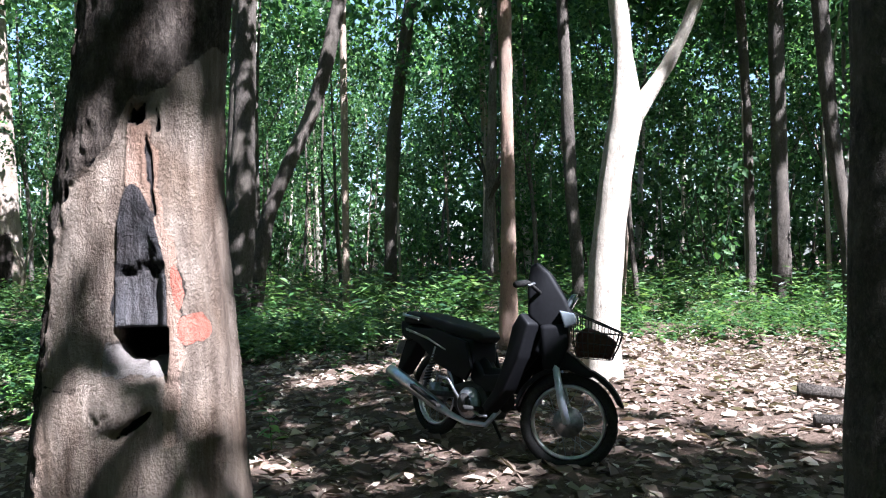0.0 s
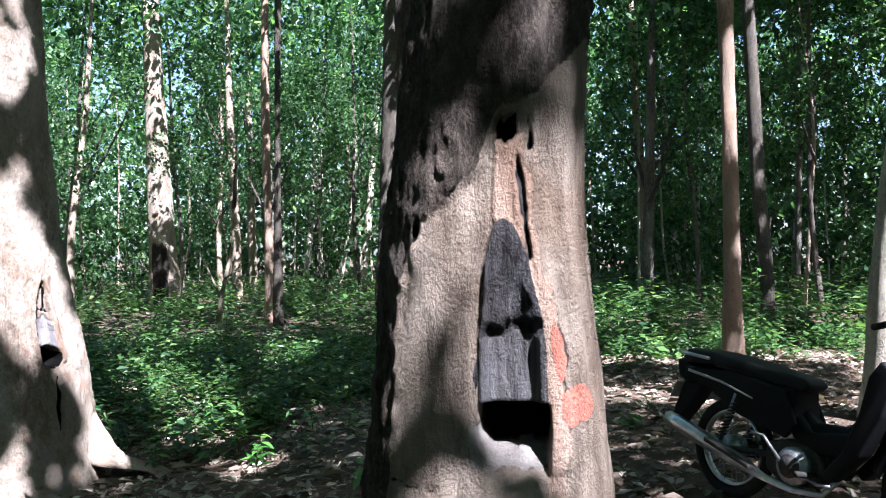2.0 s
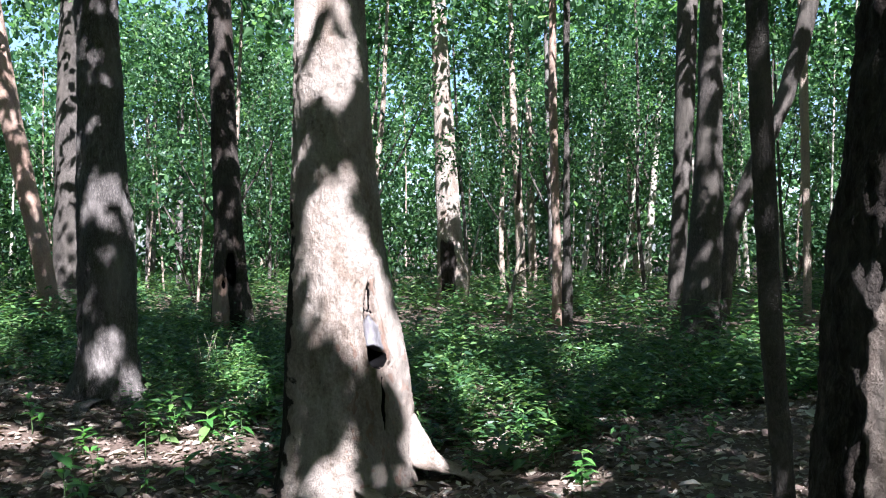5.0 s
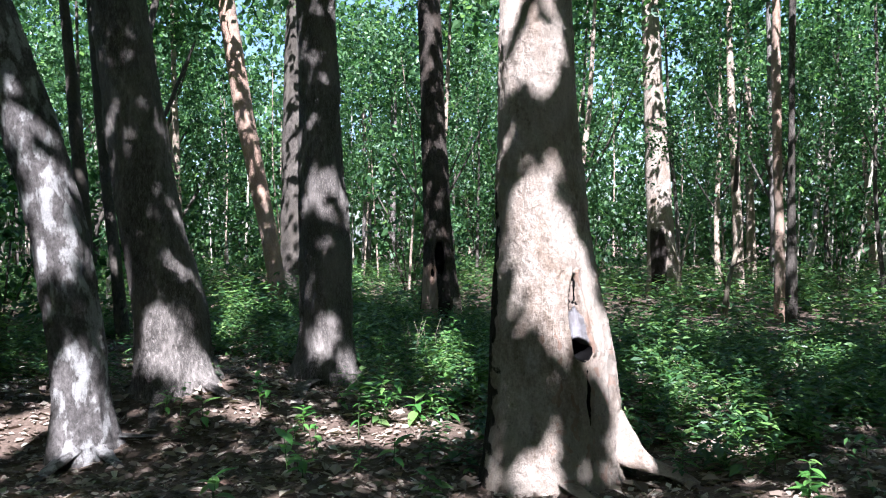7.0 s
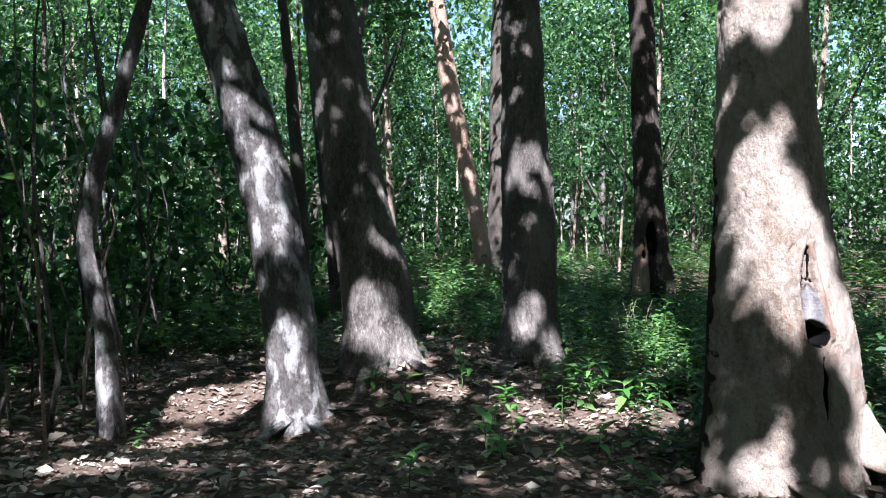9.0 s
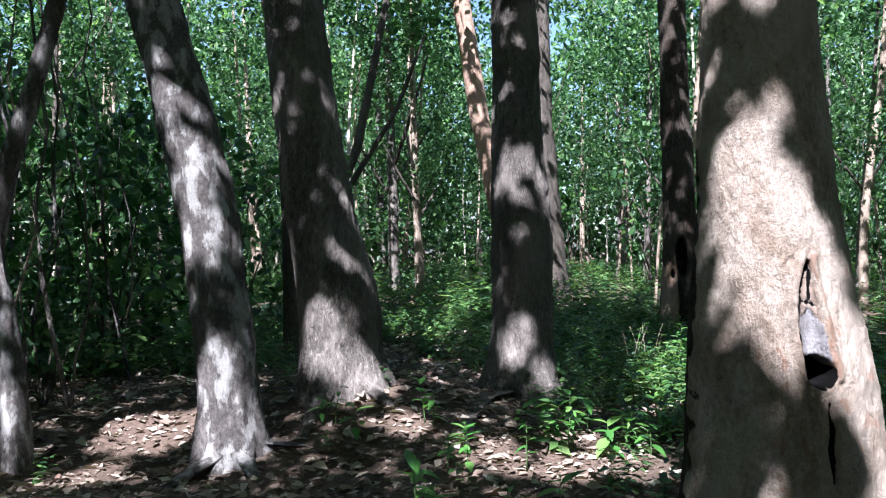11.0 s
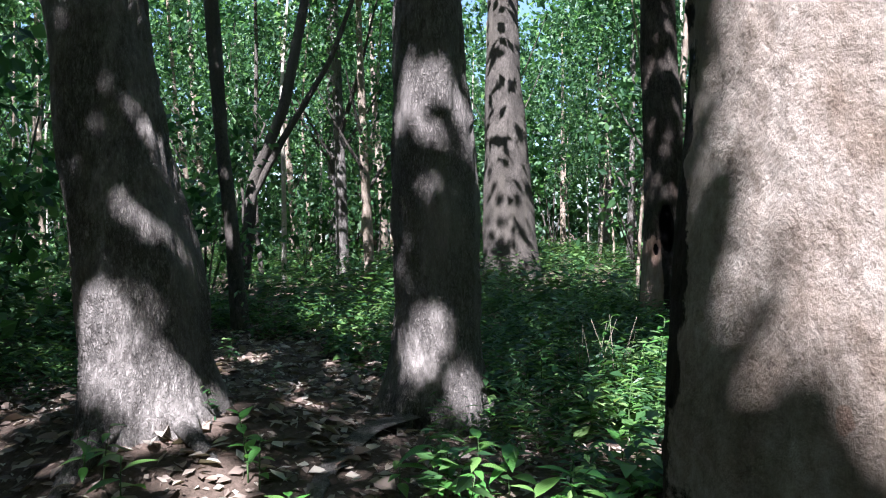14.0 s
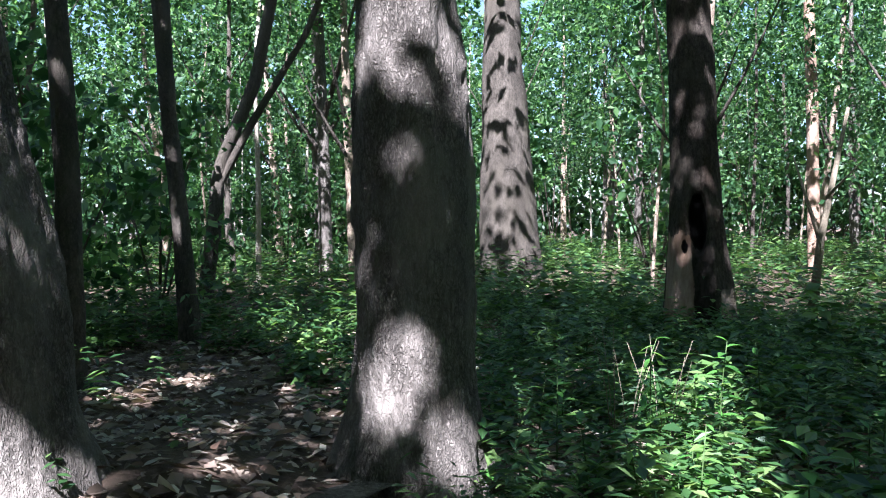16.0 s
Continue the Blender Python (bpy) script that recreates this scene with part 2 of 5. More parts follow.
# Openings cut in the unseen crowns to light chosen spots: place on a level 12 m up, and radius.
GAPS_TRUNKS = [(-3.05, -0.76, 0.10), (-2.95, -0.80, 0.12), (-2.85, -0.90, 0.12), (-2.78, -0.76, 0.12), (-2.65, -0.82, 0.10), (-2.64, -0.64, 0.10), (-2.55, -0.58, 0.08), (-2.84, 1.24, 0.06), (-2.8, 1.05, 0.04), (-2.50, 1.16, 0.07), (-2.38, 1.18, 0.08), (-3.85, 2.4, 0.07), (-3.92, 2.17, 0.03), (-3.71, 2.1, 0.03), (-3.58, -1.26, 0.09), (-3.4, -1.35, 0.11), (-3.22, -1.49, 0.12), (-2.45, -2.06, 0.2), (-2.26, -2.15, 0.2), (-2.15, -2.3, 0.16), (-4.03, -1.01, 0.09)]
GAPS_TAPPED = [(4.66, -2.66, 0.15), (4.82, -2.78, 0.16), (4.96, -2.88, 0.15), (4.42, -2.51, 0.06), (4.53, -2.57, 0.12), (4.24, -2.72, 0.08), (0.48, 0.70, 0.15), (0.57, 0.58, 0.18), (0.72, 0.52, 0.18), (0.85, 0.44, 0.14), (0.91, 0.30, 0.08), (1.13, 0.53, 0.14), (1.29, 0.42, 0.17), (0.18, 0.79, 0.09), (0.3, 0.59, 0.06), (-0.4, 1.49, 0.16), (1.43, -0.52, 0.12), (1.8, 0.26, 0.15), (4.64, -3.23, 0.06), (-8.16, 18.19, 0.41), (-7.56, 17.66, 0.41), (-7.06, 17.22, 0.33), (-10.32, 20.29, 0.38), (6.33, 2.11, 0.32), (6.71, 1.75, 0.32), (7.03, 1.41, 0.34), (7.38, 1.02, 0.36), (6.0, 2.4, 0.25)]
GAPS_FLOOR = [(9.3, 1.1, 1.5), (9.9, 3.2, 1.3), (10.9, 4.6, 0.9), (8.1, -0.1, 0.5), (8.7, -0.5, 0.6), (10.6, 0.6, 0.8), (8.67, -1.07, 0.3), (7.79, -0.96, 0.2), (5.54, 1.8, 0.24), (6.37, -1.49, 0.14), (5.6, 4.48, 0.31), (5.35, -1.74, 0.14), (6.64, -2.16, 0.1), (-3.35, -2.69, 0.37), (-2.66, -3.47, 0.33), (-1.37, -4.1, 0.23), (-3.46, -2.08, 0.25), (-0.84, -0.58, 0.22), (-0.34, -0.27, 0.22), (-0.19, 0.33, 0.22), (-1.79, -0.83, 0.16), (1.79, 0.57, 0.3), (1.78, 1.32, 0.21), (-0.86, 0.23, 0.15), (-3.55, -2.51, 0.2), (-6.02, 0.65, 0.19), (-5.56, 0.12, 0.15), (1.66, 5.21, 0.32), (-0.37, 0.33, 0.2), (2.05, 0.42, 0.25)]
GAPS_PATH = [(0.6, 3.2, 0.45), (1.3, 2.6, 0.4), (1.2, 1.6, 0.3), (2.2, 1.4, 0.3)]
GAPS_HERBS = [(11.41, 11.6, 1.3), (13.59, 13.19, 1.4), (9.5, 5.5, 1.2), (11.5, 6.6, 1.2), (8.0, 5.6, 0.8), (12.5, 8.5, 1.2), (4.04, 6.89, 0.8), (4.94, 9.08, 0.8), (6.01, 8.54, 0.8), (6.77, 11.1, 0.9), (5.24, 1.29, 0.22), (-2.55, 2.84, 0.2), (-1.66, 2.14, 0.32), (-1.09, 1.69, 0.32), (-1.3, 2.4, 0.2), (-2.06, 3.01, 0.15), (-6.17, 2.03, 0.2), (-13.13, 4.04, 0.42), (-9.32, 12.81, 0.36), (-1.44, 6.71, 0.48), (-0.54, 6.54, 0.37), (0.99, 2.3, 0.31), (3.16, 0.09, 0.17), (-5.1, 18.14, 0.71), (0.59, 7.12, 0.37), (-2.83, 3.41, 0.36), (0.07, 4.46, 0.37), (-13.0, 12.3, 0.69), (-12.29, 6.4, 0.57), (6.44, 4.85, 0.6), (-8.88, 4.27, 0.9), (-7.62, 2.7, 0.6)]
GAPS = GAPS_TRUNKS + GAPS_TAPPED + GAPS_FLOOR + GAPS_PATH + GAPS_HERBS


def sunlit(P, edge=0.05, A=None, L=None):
    """True where a leaf at P, or one that runs from P along A for L, would stand in an opening cut for a sun patch."""
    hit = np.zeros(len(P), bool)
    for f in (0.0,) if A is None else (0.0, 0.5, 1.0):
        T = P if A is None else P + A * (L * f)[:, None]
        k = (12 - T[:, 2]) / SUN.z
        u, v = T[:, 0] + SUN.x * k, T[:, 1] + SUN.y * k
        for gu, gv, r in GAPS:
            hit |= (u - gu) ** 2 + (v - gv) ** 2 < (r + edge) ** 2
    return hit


def crown_mesh(name, rng, centre, radius, z0, z1, count, size, mat=None, clumps=40, carve=True, spread=0.22):
    """A crown of leaves in clumps, with gaps between."""
    c = np.stack([rng.normal(0, radius * 0.55, clumps), rng.normal(0, radius * 0.55, clumps), rng.uniform(z0, z1, clumps)], 1)
    k = rng.integers(0, clumps, count)
    P = c[k] + rng.normal(size=(count, 3)) * np.array([radius * spread, radius * spread, min(0.5, (z1 - z0) * 0.06)])
    P[:, :2] += np.asarray(centre)[:2]
    L, D = size * rng.uniform(0.6, 1.3, count), rand_dirs(rng, count, -0.2)
    # Leaves in the cut openings go, to let the planned sun patches through.
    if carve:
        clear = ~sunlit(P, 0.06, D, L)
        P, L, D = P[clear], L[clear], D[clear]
    n = len(P)
    v = far_leaf_arrays(P, D, rand_dirs(rng, n, 1.3), L, L * rng.uniform(0.22, 0.36, n))
    return leaves_mesh(name, v, mat or LEAF)


# ---- ground ----
def build_ground():
    g = np.concatenate([-np.geomspace(150, 14, 26), np.arange(-13.9, 14, 0.17), np.geomspace(14, 150, 26)])
    X, Y = np.meshgrid(g - 4, g + 6, indexing="ij")
    Z = height(X, Y) + 0.012 * np.sin(X * 9.1 + np.sin(Y * 7)) * np.sin(Y * 8.3)
    n = len(g)
    i, j = np.meshgrid(np.arange(n - 1), np.arange(n - 1), indexing="ij")
    f = np.stack([i * n + j, (i + 1) * n + j, (i + 1) * n + j + 1, i * n + j + 1], -1).reshape(-1, 4)
    tagged(new("ground", raw_mesh("ground", np.stack([X, Y, Z], -1).reshape(-1, 3), f, SOIL)), "brown forest soil under dry fallen leaves", "ground", kind="structure")


build_ground()


# ---- trees ----
STANDING = []


def tree(spine, mat, label, seed, sides=24, crown=(2.2, 7.5, 11.5, 700, 0.3), top=11.0, limbs=(), roots=(), **more):
    """A standing tree: trunk, limbs, crown. spine from the foot up."""
    x, y = spine[0][:2]
    ob = tagged(new("tree"), label, "tree")
    STANDING.append((x, y, ob))
    child("trunk", trunk_mesh("trunk", spine, mat, seed, sides, top=top, **more), ob)
    for i, limb in enumerate(limbs):
        child("limb", trunk_mesh("limb", limb, mat, seed + i + 1, 12, rough=0.04), ob)
    for i, r in enumerate(roots):
        child("root", trunk_mesh("root", root(*r), mat, seed * 9 + i, 14, step=0.05, rough=0.14), ob)
    rng = np.random.default_rng(seed + 100)
    if crown:
        r, z0, z1, count, size = crown
        sx, sy = spine[-1][0] - x, spine[-1][1] - y
        child("crown", crown_mesh("crown", rng, (x + sx * 1.5, y + sy * 1.5), r, z0, z1, count, size), ob)
    return ob


def sink(spine, depth=0.15):
    """Lets the foot reach into the ground."""
    x, y, z, r = spine[0]
    g = float(height(x, y)) - depth
    return [(x, y, g, r * 1.05)] + [p for p in spine if p[2] > g + 0.1]


def root(x, y, a, length, r, z):
    """A surface root that runs out from a trunk at angle a and dips into the ground."""
    out = []
    for f, up, k in ((0.0, 1.0, 1.0), (0.35, 0.55, 0.8), (0.7, 0.2, 0.6), (1.0, -0.12, 0.35)):
        px, py = x + math.cos(a + 0.25 * f) * length * f, y + math.sin(a + 0.25 * f) * length * f
        out.append((px, py, float(height(px, py)) + z * up, r * k))
    return out


BIG = [(-1.26, 3.45, 0.25, 0.45), (-1.26, 3.45, 0.88, 0.42), (-1.26, 3.45, 1.36, 0.372), (-1.27, 3.45, 1.71, 0.344), (-1.25, 3.45, 2.06, 0.314), (-1.22, 3.46, 2.40, 0.304)]
FRONT = [(-5.27, 6.75, -0.31, 0.57), (-5.28, 6.76, 0.40, 0.52), (-5.30, 6.75, 0.84, 0.495), (-5.325, 6.725, 1.28, 0.44), (-5.345, 6.72, 1.73, 0.385), (-5.38, 6.70, 2.61, 0.318), (-5.39, 6.71, 3.50, 0.30)]
tree(sink([(-9.33, 5.84, 0.2, 0.44), (-9.38, 5.80, 0.56, 0.367), (-9.43, 5.76, 1.17, 0.364), (-9.53, 5.67, 1.78, 0.318), (-9.67, 5.55, 2.99, 0.294), (-9.79, 5.46, 4.20, 0.258)]), BARK_DARK, "thick dark leaning tree with rough bark", 3, 150, flare=0.18, step=0.03, rough=0.06, cracks=0.017, roots=[(-9.1, 5.6, -1.1, 0.55, 0.12, 0.12), (-9.05, 5.9, -0.1, 0.5, 0.10, 0.10)])
tree(sink([(-9.29, 7.82, -0.11, 0.44), (-9.28, 7.83, 0.38, 0.338), (-9.30, 7.83, 1.08, 0.32), (-9.31, 7.84, 1.77, 0.292), (-9.37, 7.82, 3.17, 0.251), (-9.40, 7.82, 4.56, 0.24)]), BARK_DARK, "thick dark tree with spreading roots", 4, 150, flare=0.3, lobes=6, step=0.03, rough=0.09, cracks=0.017, roots=[(-9.1, 7.55, -1.05, 1.9, 0.10, 0.09), (-9.15, 7.6, -1.35, 0.8, 0.10, 0.07), (-9.05, 7.75, 0.1, 0.6, 0.10, 0.12), (-9.2, 7.55, -0.8, 0.5, 0.09, 0.12)])
tree(sink([(-8.86, 4.64, -0.32, 0.30), (-8.89, 4.62, 0.19, 0.237), (-8.93, 4.59, 0.71, 0.237), (-9.06, 4.49, 1.77, 0.219), (-9.27, 4.28, 2.83, 0.237), (-9.51, 4.05, 3.88, 0.224)]), BARK_MOTTLED, "leaning tree with mottled white and dark bark", 5, 64, flare=0.25, lobes=4, step=0.03, rough=0.1, cracks=0.011, roots=[(-8.75, 4.5, -1.4, 0.6, 0.10, 0.14), (-8.7, 4.65, -0.3, 0.5, 0.09, 0.12), (-8.85, 4.8, 0.6, 0.5, 0.09, 0.1)])
tree(sink([(-19.17, 15.67, 0.38, 0.669), (-19.20, 15.61, 1.97, 0.552), (-19.25, 15.53, 4.73, 0.40), (-19.24, 15.55, 7.49, 0.303)]), BARK_GREY, "tall grey tree with dappled bark", 6, crown=(2.2, 7.5, 11.5, 1500, 0.18))
tree(sink([(-17.54, 13.48, 0.63, 0.207), (-17.68, 13.36, 1.87, 0.207), (-18.10, 12.99, 4.63, 0.228), (-18.42, 12.71, 7.39, 0.22)]), BARK_PINK, "leaning slender tree with pinkish bark", 7, 16)
tree(sink([(-12.98, 6.61, 0.49, 0.112), (-13.02, 6.60, 1.82, 0.103), (-13.11, 6.54, 3.47, 0.091), (-13.24, 6.46, 5.13, 0.066)]), BARK_GREY, "slender grey tree among herbs", 10, 12)
tree(sink([(-6.96, 17.21, 0.78, 0.111), (-6.98, 17.20, 2.18, 0.082), (-7.02, 17.18, 4.53, 0.088), (-7.02, 17.19, 6.87, 0.076)]), BARK_PINK, "slender pinkish tree among herbs", 11, 12)
tree(sink([(-6.47, 16.33, 0.83, 0.105), (-6.47, 16.33, 2.16, 0.072), (-6.46, 16.33, 4.36, 0.05), (-6.44, 16.34, 6.57, 0.07)]), BARK_GREY, "slender grey tree among herbs", 12, 12)
# Darker grey bark on this tree stands in for its shade.
tree(sink([(-4.73, 18.15, 0.76, 0.193), (-4.67, 18.17, 2.17, 0.164), (-4.56, 18.22, 4.51, 0.199), (-4.49, 18.25, 6.85, 0.211)]), BARK_GREY, "straight dark tree in shade", 13, 16)
tree(sink([(-3.72, 14.56, 0.23, 0.293), (-3.67, 14.58, 1.15, 0.275), (-3.60, 14.61, 2.07, 0.252), (-3.54, 14.64, 3.90, 0.197), (-3.51, 14.65, 5.74, 0.174)]), BARK_GREY, "grey-brown tree among ferns", 14, 20)
tree(sink([(-3.50, 15.3, 0.36, 0.153), (-3.44, 15.33, 1.12, 0.134), (-3.30, 15.39, 2.08, 0.144), (-2.96, 15.53, 3.04, 0.144), (-2.55, 15.70, 3.99, 0.144), (-2.28, 15.82, 4.95, 0.144), (-2.10, 15.90, 5.90, 0.144)]), BARK_GREY, "brown tree leaning out in a curve", 15, 16)
tree(sink([(-1.91, 6.31, 0.19, 0.062), (-1.98, 6.28, 1.16, 0.069), (-2.0, 6.27, 1.85, 0.066), (-2.03, 6.26, 2.54, 0.062), (-2.05, 6.25, 3.23, 0.064)]), BARK_GREY, "thin grey tree beside the tapped tree", 16, 16)
tree(sink([(0.75, 9.4, 0.21, 0.117), (0.75, 9.4, 1.77, 0.078), (0.73, 9.4, 3.06, 0.075), (0.70, 9.4, 4.36, 0.081)]), BARK_PINK, "slender pinkish tree behind the motorbike", 17, 16)
tree(sink([(1.41, 7.25, 0.38, 0.20), (1.41, 7.25, 0.70, 0.157), (1.43, 7.25, 1.20, 0.15), (1.47, 7.25, 1.71, 0.137), (1.52, 7.25, 2.21, 0.137), (1.63, 7.25, 2.71, 0.16), (1.62, 7.25, 2.96, 0.10), (1.60, 7.25, 3.21, 0.078), (1.54, 7.25, 3.71, 0.08)]), BARK_WHITE, "white-barked tree forking above head height", 18, 24,
     limbs=[[(1.66, 7.25, 2.62, 0.10), (1.82, 7.25, 2.88, 0.087), (2.04, 7.25, 3.21, 0.062), (2.26, 7.25, 3.71, 0.055), (2.7, 7.2, 5.5, 0.03)]])
tree(sink([(2.47, 15.0, 1.20, 0.114), (2.35, 15.0, 2.44, 0.114), (2.30, 15.0, 3.48, 0.119), (2.18, 15.0, 6.06, 0.103)]), BARK_GREY, "grey tree at the edge of the thicket", 19, 14)
# The trees labelled dark from here on take grey bark to imitate shade.
tree(sink([(1.95, 3.6, 0.41, 0.174), (1.94, 3.6, 1.60, 0.145), (1.94, 3.6, 2.59, 0.136)]), BARK_GREY, "dark straight tree in shade", 20, 24)
tree(sink([(6.45, 13.0, 0.97, 0.103), (6.42, 13.0, 1.60, 0.108), (6.13, 13.0, 3.66, 0.112), (5.97, 13.0, 5.45, 0.134)]), BARK_GREY, "dark leaning tree in shade", 21, 14)
tree(sink([(7.45, 18.0, 1.39, 0.199), (7.36, 18.0, 4.49, 0.161), (7.29, 18.0, 6.97, 0.161)]), BARK_GREY, "dark straight tree among herbs", 22, 14)
tree(sink([(7.52, 20.0, 1.38, 0.124), (7.43, 20.0, 4.82, 0.097), (7.24, 20.0, 7.58, 0.124)]), BARK_GREY, "slender grey tree among herbs", 23, 12)
tree(sink([(-14.60, 8.0, 0.10, 0.124), (-14.68, 7.93, 1.33, 0.093), (-14.78, 7.84, 2.57, 0.085), (-14.85, 7.79, 3.81, 0.10)]), BARK_GREY, "slender dark tree beside the litter clearing", 24, 14)
tree(sink([(-18.54, 9.24, 0.39, 0.117), (-18.49, 9.37, 1.33, 0.121), (-18.47, 9.45, 2.23, 0.103), (-18.20, 9.97, 3.57, 0.099), (-18.09, 10.22, 4.91, 0.09)]), BARK_GREY, "dark crooked tree forking low", 25, 14,
     limbs=[[(-18.47, 9.45, 2.0, 0.09), (-18.3, 9.9, 2.9, 0.075), (-17.8, 10.7, 4.4, 0.055), (-17.4, 11.2, 6.0, 0.03)]])
tree(sink([(-14.75, 19.29, -0.19, 0.14), (-14.76, 19.30, 0.22, 0.114), (-14.84, 19.34, 3.33, 0.103), (-14.92, 19.32, 5.39, 0.093)]), BARK_PINK, "slender pink-barked tree in shade", 26, 12)
tree(sink([(-9.39, 3.07, 0.08, 0.12), (-9.41, 3.06, 0.74, 0.085), (-9.52, 2.92, 1.5, 0.075), (-9.46, 3.0, 2.10, 0.085), (-9.34, 3.26, 3.01, 0.07)]), BARK_MOTTLED, "thin crooked mottled sapling", 27, 20, top=6, rough=0.12, step=0.05)
tree(sink([(-2.37, 20.0, 1.79, 0.083), (-2.41, 20.0, 4.82, 0.09), (-2.46, 20.0, 7.58, 0.083)]), BARK_PALE, "slender pale tree among herbs", 28, 12)
tree(sink([(-1.41, 22.0, 1.82, 0.167), (-1.33, 22.0, 4.55, 0.174), (-1.11, 22.0, 6.37, 0.167), (-0.86, 22.0, 8.19, 0.18)]), BARK_GREY, "tall grey tree leaning slightly", 29, 14)

# ---- tapped trees ----
def soften(a, times):
    """Blurs a grid that closes on itself round the trunk."""
    for _ in range(times):
        a = (np.roll(a, 1, 1) + 2 * a + np.roll(a, -1, 1)) / 4
        p = np.concatenate([a[:1], a, a[-1:]])
        a = (p[:-2] + 2 * p[1:-1] + p[2:]) / 4
    return a


def tapped_mesh(name, spine, mat, facing, carve, sides=220, step=0.011, seed=1, rough=0.035, upto=3.4, flare=0.12, lobes=5, blur=0, cracks=0.0):
    """A trunk with cuts: carve(s, z, a, jitter) gives how far in the surface lies and which wood shows; s runs to the right round the trunk, seen from the facing side."""
    rows = np.array(spine, float)
    z = np.concatenate([np.arange(rows[0][2], upto, step), np.arange(upto, 11, 0.4)])
    d = rows[-1] + (rows[-1] - rows[-2]) / (rows[-1][2] - rows[-2][2]) * (11 - rows[-1][2])
    d[3] = rows[-1][3] * 0.6
    rows = np.vstack([rows, d])
    c = np.stack([np.interp(z, rows[:, 2], rows[:, i]) for i in (0, 1, 3)], 1)
    for _ in range(60):
        c[1:-1] = (c[:-2] + 2 * c[1:-1] + c[2:]) / 4
    a = np.linspace(-1, 1, sides, endpoint=False)
    a = math.pi * (0.45 * a + 0.55 * a ** 3)
    kk, deep, wood = np.zeros((len(z), sides)), np.zeros((len(z), sides)), np.zeros((len(z), sides, 8))
    for i in range(len(z)):
        x, y, r = c[i]
        foot = math.exp(-(z[i] - rows[0][2]) / 0.35) * flare
        for j in range(sides):
            t = a[j] + facing
            q = Vector((math.cos(t) * 1.4, math.sin(t) * 1.4, z[i] * 0.8 + seed * 5.1))
            f = Vector((math.cos(t) * r * 14, math.sin(t) * r * 14, z[i] * 9))
            flake = noise.noise(f) + 0.6 * noise.noise(f * 2.3)
            deep[i, j], m = carve(r * math.sin(a[j]), z[i], a[j], flake)
            wood[i, j, m] = 1
            kk[i, j] = r * (1 + rough * 2 * noise.noise(q) + rough * noise.noise(q * 2.9) + foot * (0.5 + 0.5 * math.sin(lobes * t + seed))) + 0.010 * flake * (1 if m == 0 else 0.4)
            if cracks and m == 0 and z[i] < 5:
                kk[i, j] += cracks * (noise.ridged_multi_fractal(Vector((math.cos(t) * r * 20, math.sin(t) * r * 20, z[i] * 8 + seed)), 1.0, 2.1, 3, 1.0, 2.0) - 1.0)
    deep, wood = soften(deep, 1), soften(wood, 1)
    wood[..., 1] = soften(wood[..., 1], blur)
    wood[..., 4] = soften(wood[..., 4], 6)
    t = a[None] + facing
    v = np.stack([c[:, 0][:, None] + np.cos(t) * kk, c[:, 1][:, None] + np.sin(t) * kk, np.repeat(z[:, None], sides, 1)], -1)
    v -= deep[..., None] * np.array([math.cos(facing), math.sin(facing), 0])
    m, n = len(z), sides
    i, j = np.meshgrid(np.arange(m - 1), np.arange(n), indexing="ij")
    f = np.stack([i * n + j, i * n + (j + 1) % n, (i + 1) * n + (j + 1) % n, (i + 1) * n + j], -1).reshape(-1, 4)
    me = raw_mesh(name, v.reshape(-1, 3), f, mat)
    for key in (1, 2, 3, 4, 5, 6, 7):
        att = me.attributes.new("wood_%d" % key, "FLOAT", "POINT")
        att.data.foreach_set("value", wood[..., key].astype(np.float32).ravel())
    return me


